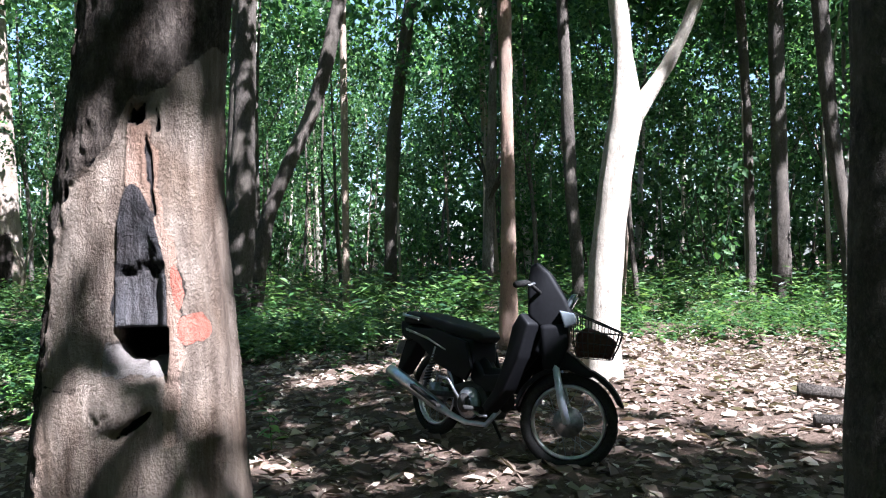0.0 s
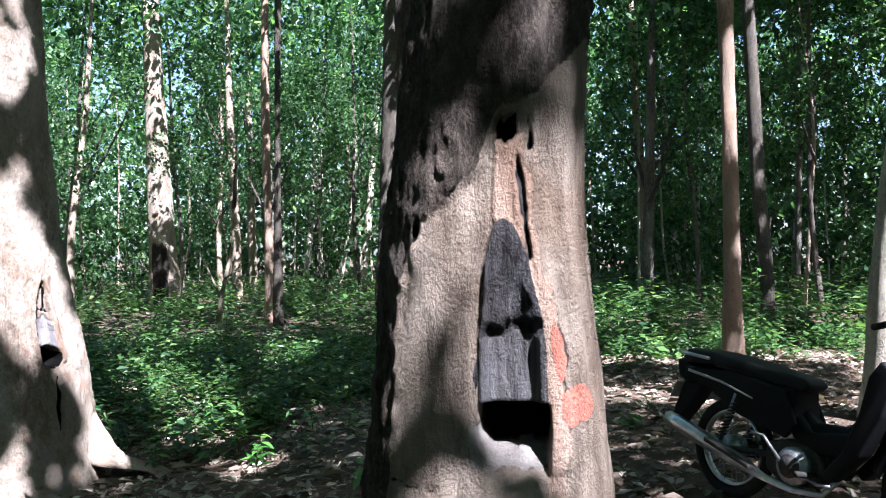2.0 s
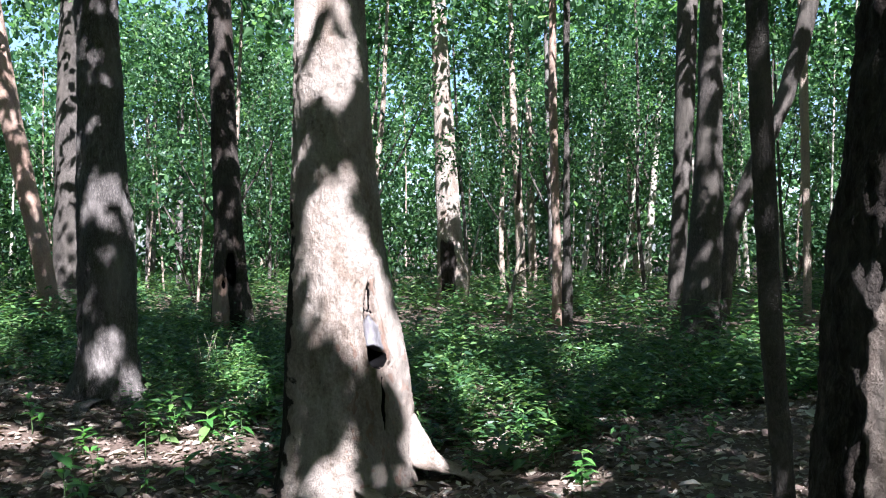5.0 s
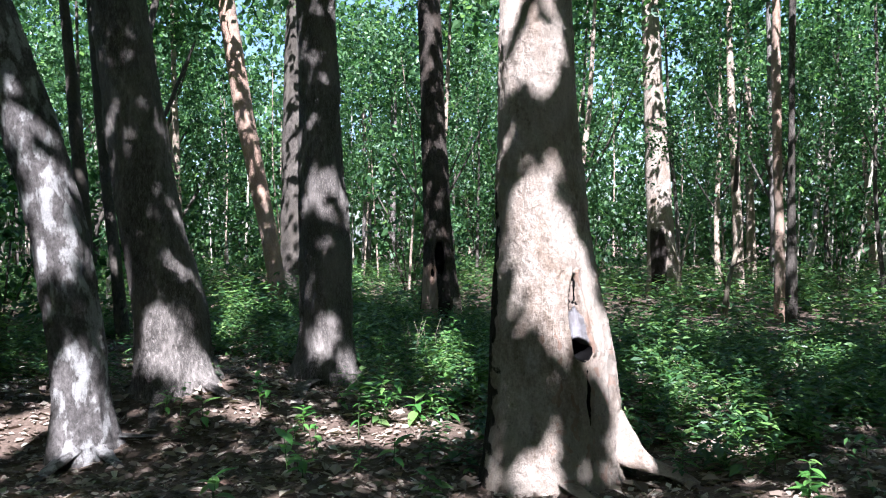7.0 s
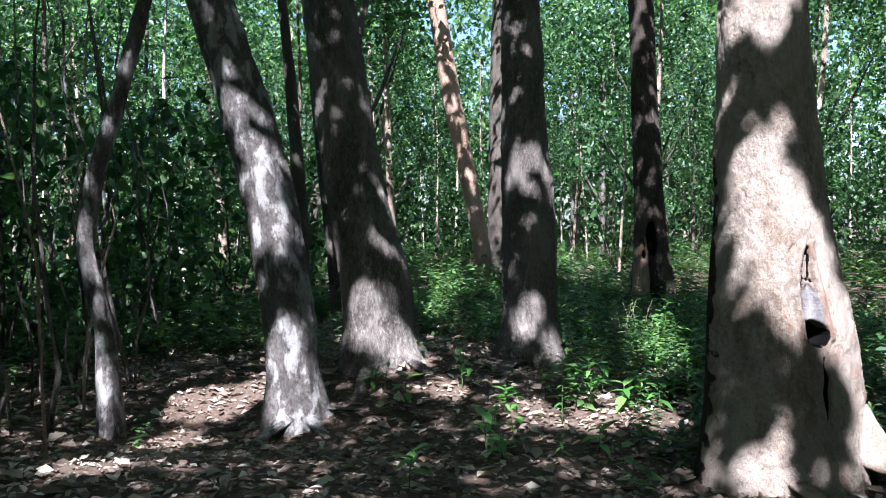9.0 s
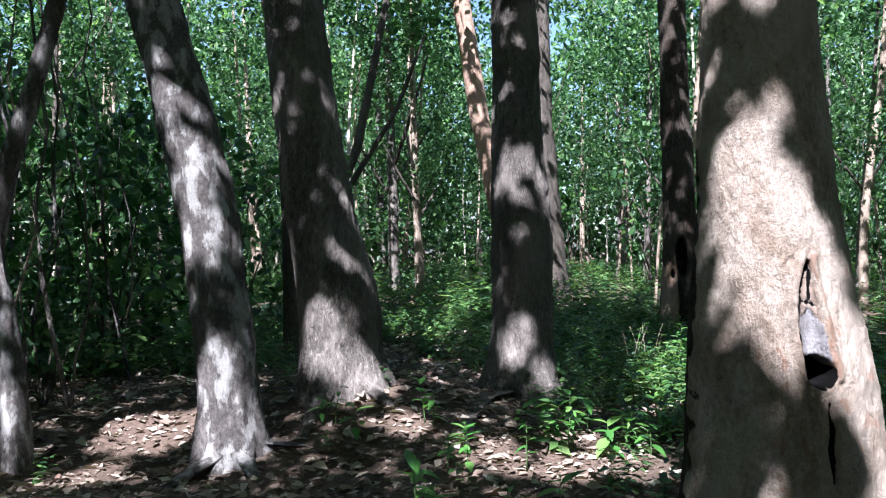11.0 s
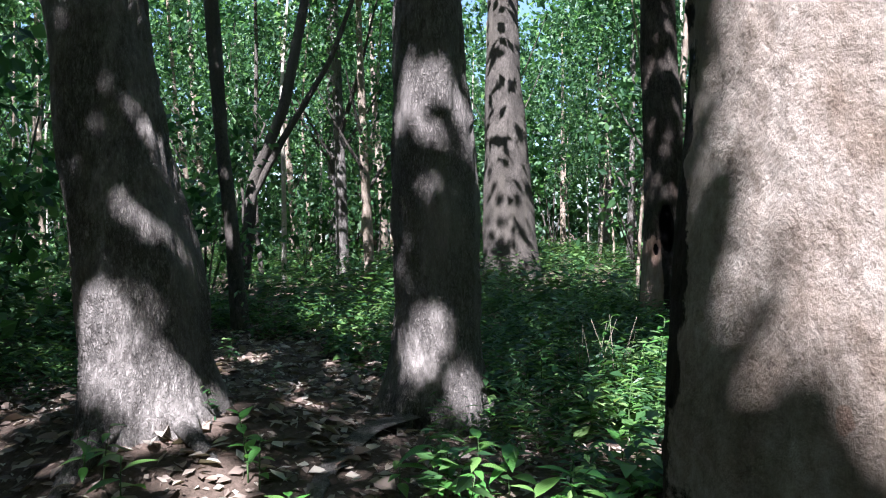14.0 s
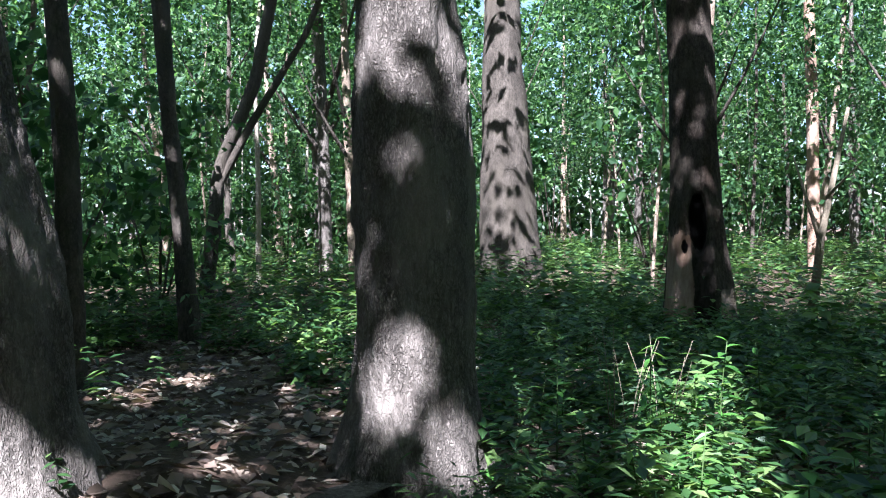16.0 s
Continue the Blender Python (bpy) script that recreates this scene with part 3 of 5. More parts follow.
def tapped_material(name, base, woods):
    """Bark that gives way, with ragged edges, to the kinds of bare and burnt wood: (tone dark, tone light, streak scale, stretch, roughness)."""
    m, n, l, b = material(name, 0.85)
    colour = bark_colour(n, l, *base)
    rough = None
    rag = noise_tex(n, l, coords(n, l), 55, 5, 0.7)
    for key, (dark, light, scale, stretch, gloss) in woods.items():
        at = n.new("ShaderNodeAttribute")
        at.attribute_name = "wood_%d" % key
        add = n.new("ShaderNodeMath")
        add.operation = "MULTIPLY_ADD"
        add.inputs[1].default_value = 0.75
        l.new(rag, add.inputs[0])
        l.new(at.outputs["Fac"], add.inputs[2])
        edge = ramp(n, [(0.76, (0, 0, 0)), (0.93, (1, 1, 1))])
        l.new(add.outputs["Value"], edge.inputs["Fac"])
        r = ramp(n, [(0.32, dark), (0.68, light)])
        l.new(noise_tex(n, l, coords(n, l, (1, 1, stretch)), scale, 8, 0.7), r.inputs["Fac"])
        tone = mixed(n, l, noise_tex(n, l, coords(n, l), 6.0, 5), r.outputs["Color"], mixed(n, l, 1.0, r.outputs["Color"], (0.55, 0.52, 0.5), "MULTIPLY"))
        colour = mixed(n, l, edge.outputs["Color"], colour, tone)
        rough = mixed(n, l, edge.outputs["Color"], rough or (0.85, 0.85, 0.85), (gloss, gloss, gloss))
    stain = ramp(n, [(0.36, (0.50, 0.42, 0.36)), (0.56, (1, 1, 1))])
    l.new(noise_tex(n, l, coords(n, l, (1, 1, 0.45)), 3.2, 7, 0.65), stain.inputs["Fac"])
    colour = mixed(n, l, 0.8, colour, stain.outputs["Color"], "MULTIPLY")
    l.new(colour, b.inputs["Base Color"])
    if rough:
        l.new(rough, b.inputs["Roughness"])
    h = mixed(n, l, 0.5, fine_rgb(n, l, noise_tex(n, l, coords(n, l, (1, 1, 0.45)), 34, 8, 0.7)), fine_rgb(n, l, noise_tex(n, l, coords(n, l, (1, 1, 0.8)), 85, 6, 0.7)))
    b.inputs["Specular IOR Level"].default_value = 0.08
    h = mixed(n, l, 0.13, h, scales(n, l, coords(n, l, (1, 1, 0.6)), 19))
    bumped(n, l, b, h, 1.0, 0.028)
    return m


def step_in(x, a, b):
    t = min(1.0, max(0.0, (x - a) / (b - a)))
    return t * t * (3 - 2 * t)


PALE = ((0.13, 0.10, 0.08), (0.45, 0.37, 0.30), 10, 0.14, 0.7)
PINK = ((0.33, 0.22, 0.165), (0.52, 0.39, 0.31), 16, 0.2, 0.7)
# Burnt wood; on the pale slotted tree it also paints in the shaded side.
BURNT_AND_SHADE = ((0.014, 0.012, 0.010), (0.075, 0.062, 0.054), 22, 0.5, 0.8)
GREYCHAR = ((0.012, 0.012, 0.014), (0.21, 0.205, 0.215), 34, 0.05, 0.4)
FOLD = ((0.30, 0.235, 0.19), (0.46, 0.37, 0.31), 20, 0.4, 0.7)
ASH = ((0.30, 0.29, 0.30), (0.52, 0.51, 0.53), 12, 0.2, 0.75)
RED = ((0.38, 0.12, 0.085), (0.54, 0.24, 0.18), 14, 0.3, 0.5)
CHAR = ((0.002, 0.002, 0.003), (0.13, 0.127, 0.135), 30, 0.10, 0.25)
LEDGE = ((0.18, 0.16, 0.145), (0.40, 0.365, 0.34), 14, 0.5, 0.8)
SOOT = ((0.003, 0.003, 0.003), (0.008, 0.007, 0.007), 20, 0.4, 0.9)
DARK_TONES = ((0.035, 0.028, 0.023), (0.16, 0.13, 0.108), (0.09, 0.073, 0.06), 9, 0.45)
PALE_TONES = ((0.26, 0.21, 0.168), (0.50, 0.42, 0.35), (0.37, 0.305, 0.25), 12, 0.8, 1.6, (0.45, 0.62), 0.2)
TAPPED_BIG = tapped_material("bark_tapped_big", DARK_TONES, {1: PALE, 4: PINK, 5: RED, 6: LEDGE, 7: GREYCHAR, 2: CHAR, 3: SOOT})
TAPPED_FRONT = tapped_material("bark_tapped_pale", PALE_TONES, {3: PINK, 4: BURNT_AND_SHADE, 5: FOLD, 2: ASH, 1: SOOT})
TAPPED_DARK = tapped_material("bark_tapped_dark", DARK_TONES, {3: PALE, 2: PINK, 4: BURNT_AND_SHADE, 1: SOOT})


def big_carve(s, z, a, jit):
    """Scar with a charred face, a burnt hole below it and a pale ledge."""
    if math.cos(a) < -0.2:
        return 0.0, 0
    e = 0.02 * jit
    left = np.interp(z, [0.3, 0.9, 1.4, 1.55, 1.66, 1.74, 1.83, 1.9, 2.06], [-0.28, -0.275, -0.265, -0.245, -0.21, -0.17, -0.07, 0.0, 0.04])
    brow = 2.09 + e * 2.5 + (min(1.0, (s - 0.12) * 1.3) if s > 0.12 else 0.0)
    deep, m = 0.0, 0
    if left + e < s and z < brow:
        m = 1
        deep = 0.02 * step_in(s, left + e, left + e + 0.03) * step_in(-z, -2.08, -1.85)
    xl = np.interp(z, [1.05, 1.2, 1.4, 1.55, 1.66, 1.73], [0.0, -0.003, 0.0, 0.017, 0.033, 0.055]) + 0.006 * jit
    xr = np.interp(z, [1.05, 1.2, 1.3, 1.4, 1.5, 1.6, 1.68, 1.74], [0.202, 0.20, 0.197, 0.192, 0.178, 0.155, 0.132, 0.105])
    slope = (0.012 + 0.07 * step_in(-z, -1.75, -1.3)) * step_in(-z, -1.95, -1.8)
    if m and s < xr:
        deep += slope * step_in(s, -0.23, xl + 0.01) ** 1.4 * step_in(z, 0.95, 1.2)
    if m and s >= xr and z > 1.0:
        deep -= 0.02 * math.sin(min(1.0, (s - xr) / 0.08) * math.pi) * step_in(-z, -1.9, -1.6)
    if 1.175 < z < 1.735 + e and xl < s < xr:
        m = 2
        inner = step_in(s, xl, xl + 0.035) * step_in(-s, -xr, -xr + 0.05) * step_in(-z, -1.75, -1.60)
        shelf = 1.425 + 0.012 * jit
        deep = slope * (1 - 0.7 * step_in(s, xr - 0.07, xr)) + (0.012 * inner + 0.014 * jit if z > shelf else 0.03 * inner)
        if abs(z - shelf) < 0.018:
            deep += 0.012
        if z < shelf - 0.02 and jit < 0.9:
            m = 7
    streak = noise.noise(Vector((s * 70, z * 9, 3.0))) + 0.5 * noise.noise(Vector((s * 150, z * 30, 7.0)))
    if m == 1 and 1.2 < z < 1.74 and xl - 0.12 < s <= xl and streak > 0.05 + (xl - s) / 0.09:
        m = 2
    low = 1.072 + 0.035 * max(0.0, 1 - (s - xl) / 0.035) + 0.012 * jit
    if low < z <= 1.185 and xl - 0.002 < s < xr + 0.004:
        return 0.36, 3
    if 0.94 < z <= low + 0.01 and xl - 0.03 < s < xr + 0.005:
        m = 6 if z > 1.02 + e else 1
        deep += 0.09 * step_in(z, 0.96, 1.08) * step_in(s, xl - 0.03, xl + 0.05) + 0.012 * jit
    if 0.80 < z < 0.97 and -0.06 < s < 0.19:
        deep -= 0.05 * math.sin((s + 0.06) / 0.25 * math.pi) * math.sin((z - 0.80) / 0.17 * math.pi)
    gash = 0.80 + (s - 0.05) * 0.75 + 0.008 * jit
    if 0.03 < s < 0.17 and abs(z - gash) < 0.004 + 0.014 * step_in(s, 0.03, 0.10) * step_in(-s, -0.17, -0.13):
        return deep + 0.05, 3
    if -0.07 < s < 0.03 and abs(z - 0.865 - 0.012 * math.sin(s * 70) - 0.006 * jit) < 0.005:
        return deep + 0.025, 3
    if m == 1 and 0.045 < s < 0.13 and 1.74 < z < 2.0:
        m, deep = 4, deep - 0.01
    if m == 1 and xr - 0.002 < s < xr + 0.05 + 0.03 * jit and 0.75 < z < 1.9:
        m = 4
    line = np.interp(z, [1.62, 1.74, 1.93], [0.16, 0.14, 0.112])
    if 1.62 < z < 1.93 and abs(s - line - 0.004 * jit) < (0.010 if 1.76 < z < 1.9 else 0.005):
        return deep + 0.03, 2
    if ((s - 0.285) / 0.042) ** 2 + ((z - 1.19) / 0.06) ** 2 < 1 + jit * 0.6 or ((s - 0.235 + (z - 1.33) * 0.12) / 0.016) ** 2 + ((z - 1.35) / 0.085) ** 2 < 1 + jit * 0.5:
        m = 5
    if ((s - 0.07) / 0.027) ** 2 + ((z - 2.013) / 0.034) ** 2 < 1 + 1.1 * streak + 0.4 * jit:
        return deep + 0.08, 3
    if abs(s - 0.148 + (z - 2.0) * 0.12 - 0.016 * jit) < 0.005 + 0.008 * streak and 1.955 < z < 2.07:
        return deep + 0.03, 3
    if 0.09 < s < 0.17 and 1.98 < z < 2.09 and jit > 0.45:
        return deep + 0.012, 3
    if abs(z - 0.965 - 0.012 * jit) < 0.005 and -0.29 < s < -0.12:
        return deep + 0.015, 3
    if abs(s + 0.178 + 0.012 * jit) < 0.010 and 1.685 < z < 1.735:
        return deep + 0.025, 3
    if abs((s + 0.15) - (z - 1.75) * 0.95) < 0.008 and 1.75 < z < 1.86 and jit > -0.15:
        return deep + 0.016, 3
    return deep, m


def front_carve(s, z, a, jit):
    """A slot with an ash-white face over a burnt hole, lips that fold round it, and burnt bark with painted shade at
    the back.
    """
    # Burnt bark, spread wider and higher to darken the trunk's shaded side.
    if a < -1.6 - 0.4 * jit and z < 1.9 + 0.5 * jit:
        return 0.0, 4
    if math.cos(a) < 0.1:
        return 0.0, 0
    e = 0.012 * jit
    mid = np.interp(z, [0.85, 1.1, 1.3, 1.5], [0.0, -0.015, -0.012, 0.012])
    s = s - mid
    if ((s) / 0.068) ** 2 + ((z - 0.865) / 0.075) ** 2 < 1 + jit * 0.1:
        return 0.30, 1
    if (s / 0.068) ** 2 + ((z - 0.865) / 0.075) ** 2 < 1.45 + jit * 0.15 and z < 0.9:
        return 0.0, 1
    half = np.interp(z, [0.86, 1.05, 1.2, 1.3, 1.46], [0.070, 0.068, 0.058, 0.042, 0.010])
    if 0.88 < z < 1.44 and abs(s) < half:
        if s < -half + 0.032 + e * 0.3:
            return 0.09, 1
        top = 1.21 - abs(s - 0.005) * 1.6 + e
        if z < top:
            return 0.05 * step_in(half - s, 0, 0.03), 2
        if abs(s - 0.012 - (z - 1.2) * 0.06) < 0.010 and z > 1.24 or abs(z - 1.225 + s * 0.3) < 0.008:
            return 0.045, 1
        return 0.022, 5
    if half <= abs(s) < half + 0.055 and 0.82 < z < 1.48:
        return -0.022 * math.sin((abs(s) - half) / 0.055 * math.pi), 3 if s > 0 and jit > 0.1 else 0
    arch = 1.475 - (s + 0.02) ** 2 * 6
    if abs(z - arch - 0.006 * jit) < 0.008 and -0.13 < s < 0.05:
        return 0.02, 1 if -0.075 < s < 0.02 else 0
    if -0.085 < s < -0.06 and 1.12 < z < 1.38 and jit > -0.1:
        return 0.018, 1
    wide = np.interp(z, [0.28, 0.42, 0.6, 0.72], [0.004, 0.018, 0.010, 0.003])
    if 0.28 < z < 0.72 and abs(s - 0.035 - 0.012 * jit) < wide:
        return 0.04, 1
    if z < 1.0 and -0.30 < s < 0.32 and jit > 0.42 or 0.12 < s < 0.34 and z < 1.5 and jit > 0.6:
        return 0.0, 3
    return 0.0, 0


def cavity_carve(s, z, a, jit):
    if math.cos(a) < 0:
        return 0.0, 0
    if (s / 0.095) ** 2 + ((z - 1.34) / 0.32) ** 2 < 1 + jit * 0.2:
        return 0.14, 1
    if ((s + 0.15) / 0.05) ** 2 + ((z - 1.06) / 0.06) ** 2 < 1:
        return 0.08, 1
    if s + 0.03 * jit < -0.08 and 0.2 < z < 1.2 + 0.1 * jit:
        return 0.0, 2
    if abs(s) < 0.14 and z < 1.1 + 0.2 * jit:
        return 0.02, 4
    if s > 0.2 and z < 0.6:
        return 0.0, 3
    return 0.0, 0


def foot_carve(s, z, a, jit):
    if math.cos(a) > 0.1 and z < 1.9 + jit * 0.5 and -0.3 < s < 0.12 + 0.15 * jit:
        return 0.0, 4
    return 0.0, 0


def tapped(spine, mat, label, facing, carve, seed, roots=(), **more):
    ob = tagged(new("tapped_tree"), label, "tree")
    STANDING.append((*spine[0][:2], ob))
    child("trunk", tapped_mesh("trunk", spine, mat, facing, carve, seed=seed, **more), ob)
    for i, r in enumerate(roots):
        child("root", trunk_mesh("root", r, mat, seed * 10 + i, 24, step=0.03, rough=0.2, cracks=0.006), ob)
    child("crown", crown_mesh("crown", np.random.default_rng(seed), spine[-1][:2], 2.4, 8.0, 12.0, 900, 0.3), ob)


tapped(sink(BIG), TAPPED_BIG, "huge tapped tree with a pale scar, charred face and burnt hole", radians(-90), big_carve, 1, blur=4, cracks=0.011)
tapped(sink(FRONT), TAPPED_FRONT, "pale tapped tree with a narrow ash-white slot above a burnt hole", radians(-26), front_carve, 2, cracks=0.005,
       roots=[[(-5.05, 6.95, 0.36, 0.25), (-4.92, 6.99, 0.10, 0.24), (-4.76, 7.03, -0.04, 0.2), (-4.58, 7.06, -0.08, 0.15), (-4.4, 7.08, -0.10, 0.11), (-4.2, 7.12, -0.2, 0.07)], root(-4.95, 6.4, -0.7, 0.7, 0.09, 0.1)])
tapped(sink([(-11.88, 13.0, 0.41, 0.40), (-11.92, 12.98, 1.1, 0.31), (-11.94, 12.97, 1.80, 0.265), (-12.01, 12.96, 3.94, 0.24), (-12.08, 12.94, 6.08, 0.225)]), TAPPED_DARK, "dark tree with a burnt hollow and reddish wood at its foot", radians(-45), cavity_carve, 8, sides=60, step=0.05)
tapped(sink([(-11.94, 22.57, 0.44, 0.44), (-12.01, 22.54, 1.81, 0.364), (-12.13, 22.49, 4.84, 0.311), (-12.24, 22.46, 7.88, 0.25)]), TAPPED_FRONT, "tall pale tree with a blackened foot", radians(-65), foot_carve, 9, sides=48, step=0.07, upto=6.0)


# unseen tall trees added around the path, whose crowns close over it to shade it
def canopy():
    rng = np.random.default_rng(77)
    feet = [(3.0, -4.3), (-3.2, -3.6), (11.8, -1.0), (0.8, -7.0), (-8.5, -2.2), (10.5, -5.5), (12.5, 9.5), (-13.5, 1.0), (14.5, 3.5)]
    n = 105000
    P = np.stack([rng.uniform(-15, 17, n), rng.uniform(-11, 9, n), 9 + 4.5 * rng.uniform(size=n) ** 1.3], 1)
    holes = np.array([noise.noise(Vector((p[0] * 0.9, p[1] * 0.9, 3.1))) + 0.5 * noise.noise(Vector((p[0] * 2.4, p[1] * 2.4, 8.2))) for p in P])
    P = P[holes < 0.7]
    small = len(P)
    Q = np.stack([rng.uniform(-26, 18, 60000), rng.uniform(-11, 19, 60000), 9.5 + 3.5 * rng.uniform(size=60000)], 1)
    Q = Q[~((Q[:, 0] > -15) & (Q[:, 0] < 17) & (Q[:, 1] < 9))]
    holes = np.array([noise.noise(Vector((p[0] * 0.7, p[1] * 0.7, 3.1))) + 0.5 * noise.noise(Vector((p[0] * 2.1, p[1] * 2.1, 8.2))) for p in Q])
    # Thick leaves over parts meant dark, thin ones over foliage meant bright.
    P = np.concatenate([P, Q[holes < np.where(((Q[:, 1] < 12.5) & (Q[:, 0] > -9)) | (Q[:, 0] > 2), 0.45, -0.42)]])
    length = np.where(np.arange(len(P)) < small, rng.uniform(0.17, 0.32, len(P)), rng.uniform(0.2, 0.36, len(P)))
    D = rand_dirs(rng, len(P))
    # No leaves in the cut openings, which shapes the sun patches below.
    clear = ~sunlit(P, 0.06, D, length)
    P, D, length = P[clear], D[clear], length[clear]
    for i, (x, y) in enumerate(feet):
        tree(sink([(x, y, 0, 0.35), (x + 0.05, y, 2, 0.28), (x + 0.1, y + 0.1, 5, 0.24)]), BARK_GREY, "unseen tall tree added to shade the path", 40 + i, 16, crown=None, top=12)
    near = np.argmin(((P[:, None, :2] - np.array([t[:2] for t in STANDING])[None]) ** 2).sum(-1), 1)
    for i, (x, y, ob) in enumerate(STANDING):
        Q, size, A = P[near == i], length[near == i], D[near == i]
        k = len(Q)
        if k:
            # Overhead leaves added for shade, hung on the nearest tree.
            child("upper_crown", leaves_mesh("upper_crown", far_leaf_arrays(Q, A, rand_dirs(rng, k, 1.5), size, size * 0.42), LEAF), ob)


canopy()


# ---- far forest ----
# Open lines between the path and the trees that stand clear of the thicket.
VISTAS = [((ex, ey), g) for ex, ey, gs in ((-1.7, 1.2, [(-19.2, 15.6), (-17.8, 13.2), (-12.0, 22.5), (-4.6, 18.2), (-3.0, 15.6), (-7.0, 17.2), (-12.0, 13.0)]), (-5.0, 5.3, [(-19.2, 15.6), (-14.8, 19.3), (-18.3, 9.6), (-12.0, 13.0), (-30.0, 20.0), (-27.0, 23.5)]),
                                           (0.0, 0.0, [(-12.0, 22.5), (7.4, 18.0), (6.3, 13.0), (2.3, 15.0), (-2.4, 20.0), (-1.2, 22.0)])) for g in gs]


def in_the_way(x, y, eye, goal, half=1.25):
    dx, dy = goal[0] - eye[0], goal[1] - eye[1]
    t = ((x - eye[0]) * dx + (y - eye[1]) * dy) / (dx * dx + dy * dy)
    return 0 < t < 1.03 and abs((x - eye[0]) * dy - (y - eye[1]) * dx) / math.hypot(dx, dy) < half


def far_forest():
    rng = np.random.default_rng(5)
    protos, bushes = [], []
    for k in range(8):
        ob = tagged(new("tree"), "slim forest tree with a leafy crown", "tree", "trees of the far forest")
        lean = rng.normal(0, 0.35, 2)
        r, h = rng.uniform(0.04, 0.13), rng.uniform(8, 13)
        sp = [(0, 0, -0.2, r * 1.2), (lean[0] * 0.3 + rng.normal(0, 0.1), lean[1] * 0.3, 2, r), (lean[0], lean[1], 5, r * 0.8), (lean[0] * 1.6, lean[1] * 1.6, h, 0.03)]
        child("trunk", trunk_mesh("trunk", sp, [BARK_PALE, BARK_DARK, BARK_WHITE, BARK_GREY][k % 4], 60 + k, 8, step=0.4), ob)
        for q in range(3):
            z, a = rng.uniform(2.2, 5), rng.uniform(0, 6.28)
            f = z / 5 * 0.9
            bx, by, l = lean[0] * f, lean[1] * f, rng.uniform(0.8, 1.8)
            child("limb", trunk_mesh("limb", [(bx, by, z, r * 0.5), (bx + math.cos(a) * l * 0.5, by + math.sin(a) * l * 0.5, z + l * 0.7, r * 0.35), (bx + math.cos(a) * l, by + math.sin(a) * l, z + l * 1.6, 0.012)], BARK_GREY, 80 + k, 6, step=0.3), ob)
        child("crown", crown_mesh("crown", rng, (lean[0] * 1.4, lean[1] * 1.4), rng.uniform(1.8, 2.6), 7.5, h + 1, 750, 0.28, carve=False, clumps=30, spread=0.2), ob)
        child("spray", crown_mesh("spray", rng, (lean[0], lean[1]), rng.uniform(1.6, 2.4), rng.uniform(2.2, 3.8), 8.5, 2900, 0.118, carve=False, clumps=15, spread=0.095), ob)
        protos.append(ob)
    poles = []
    for k in range(5):
        ob = tagged(new("sapling"), "thin pale straight sapling in the forest", "tree", "saplings of the far forest")
        bend, r = rng.normal(0, 0.25, 4), rng.uniform(0.022, 0.05)
        child("trunk", trunk_mesh("trunk", [(0, 0, -0.2, r * 1.2), (bend[0] * 0.5, bend[1] * 0.5, 2, r), (bend[0], bend[1] + bend[2] * 0.4, 4, r * 0.8), (bend[2], bend[3], 7.5, 0.012)], [BARK_PALE, BARK_WHITE, BARK_GREY][k % 3], 120 + k, 7, step=0.4), ob)
        child("crown", crown_mesh("crown", rng, (bend[2] * 0.8, bend[3] * 0.8), 0.9, 3.5, 8.0, 420, 0.13, carve=False, clumps=10, spread=0.2), ob)
        poles.append(ob)
    for k in range(5):
        ob = tagged(new("bush"), "leafy green bush below the trees", "bush", "bushes of the far forest")
        for q in range(5):
            a, l = rng.uniform(0, 6.28), rng.uniform(1.2, 3.0)
            child("stem", trunk_mesh("stem", [(0, 0, -0.1, 0.025), (math.cos(a) * 0.25, math.sin(a) * 0.25, l * 0.5, 0.018), (math.cos(a) * 0.7, math.sin(a) * 0.7, l, 0.008)], BARK_GREY, 90 + q, 5, step=0.9), ob)
        child("crown", crown_mesh("crown", rng, (0, 0), rng.uniform(1.0, 1.5), 0.3, rng.uniform(2.4, 3.8), 800, 0.2, carve=False, clumps=24, spread=0.16), ob)
        bushes.append(ob)
    for k, (x, y, s) in enumerate([(-12.6, 2.6, 0.9), (-13.6, 4.3, 1.0), (-14.2, 1.6, 1.1), (-12.0, 0.3, 1.0), (-15.2, 5.2, 1.1), (-16.0, 3.0, 1.2), (-13.0, -1.4, 1.2), (-16.5, 6.8, 1.0), (-11.3, 3.4, 0.55), (-15.0, -0.5, 1.2), (-17.5, 8.3, 0.9)]):
        m = pose(x, y, float(height(x, y)), 0, 0, 50 * k) @ Matrix.Scale(s, 4)
        copy_thing(bushes[k % 5], m).matrix_basis = m
    # The two rows of scale 1.35 are unseen bushes added to cut sky light.
    for things, count, nearest, reach, gap, a0, a1, big in ((protos, 112, 12.5, 29, 1.6, 0.7, 3.35, 1.0), (bushes, 85, 19, 26, 1.5, 0.7, 3.35, 1.0), (poles, 110, 11.5, 30, 0.9, 0.7, 3.35, 1.0), (bushes, 45, 9.5, 11, 0.8, 3.2, 5.4, 1.35), (bushes, 24, 17, 8, 0.8, 5.3, 6.95, 1.35), (bushes, 45, 34, 12, 3.0, 0.6, 3.4, 2.0)):
        spots = []
        while len(spots) < count:
            a, d = rng.uniform(a0, a1), nearest + reach * rng.uniform() ** 0.85
            x, y = -4 + math.cos(a) * d * 1.05, 4 + math.sin(a) * d
            if any(in_the_way(x, y, e, g) for e, g in VISTAS):
                continue
            if all((x - p) ** 2 + (y - q) ** 2 > gap for p, q in spots):
                spots.append((x, y))
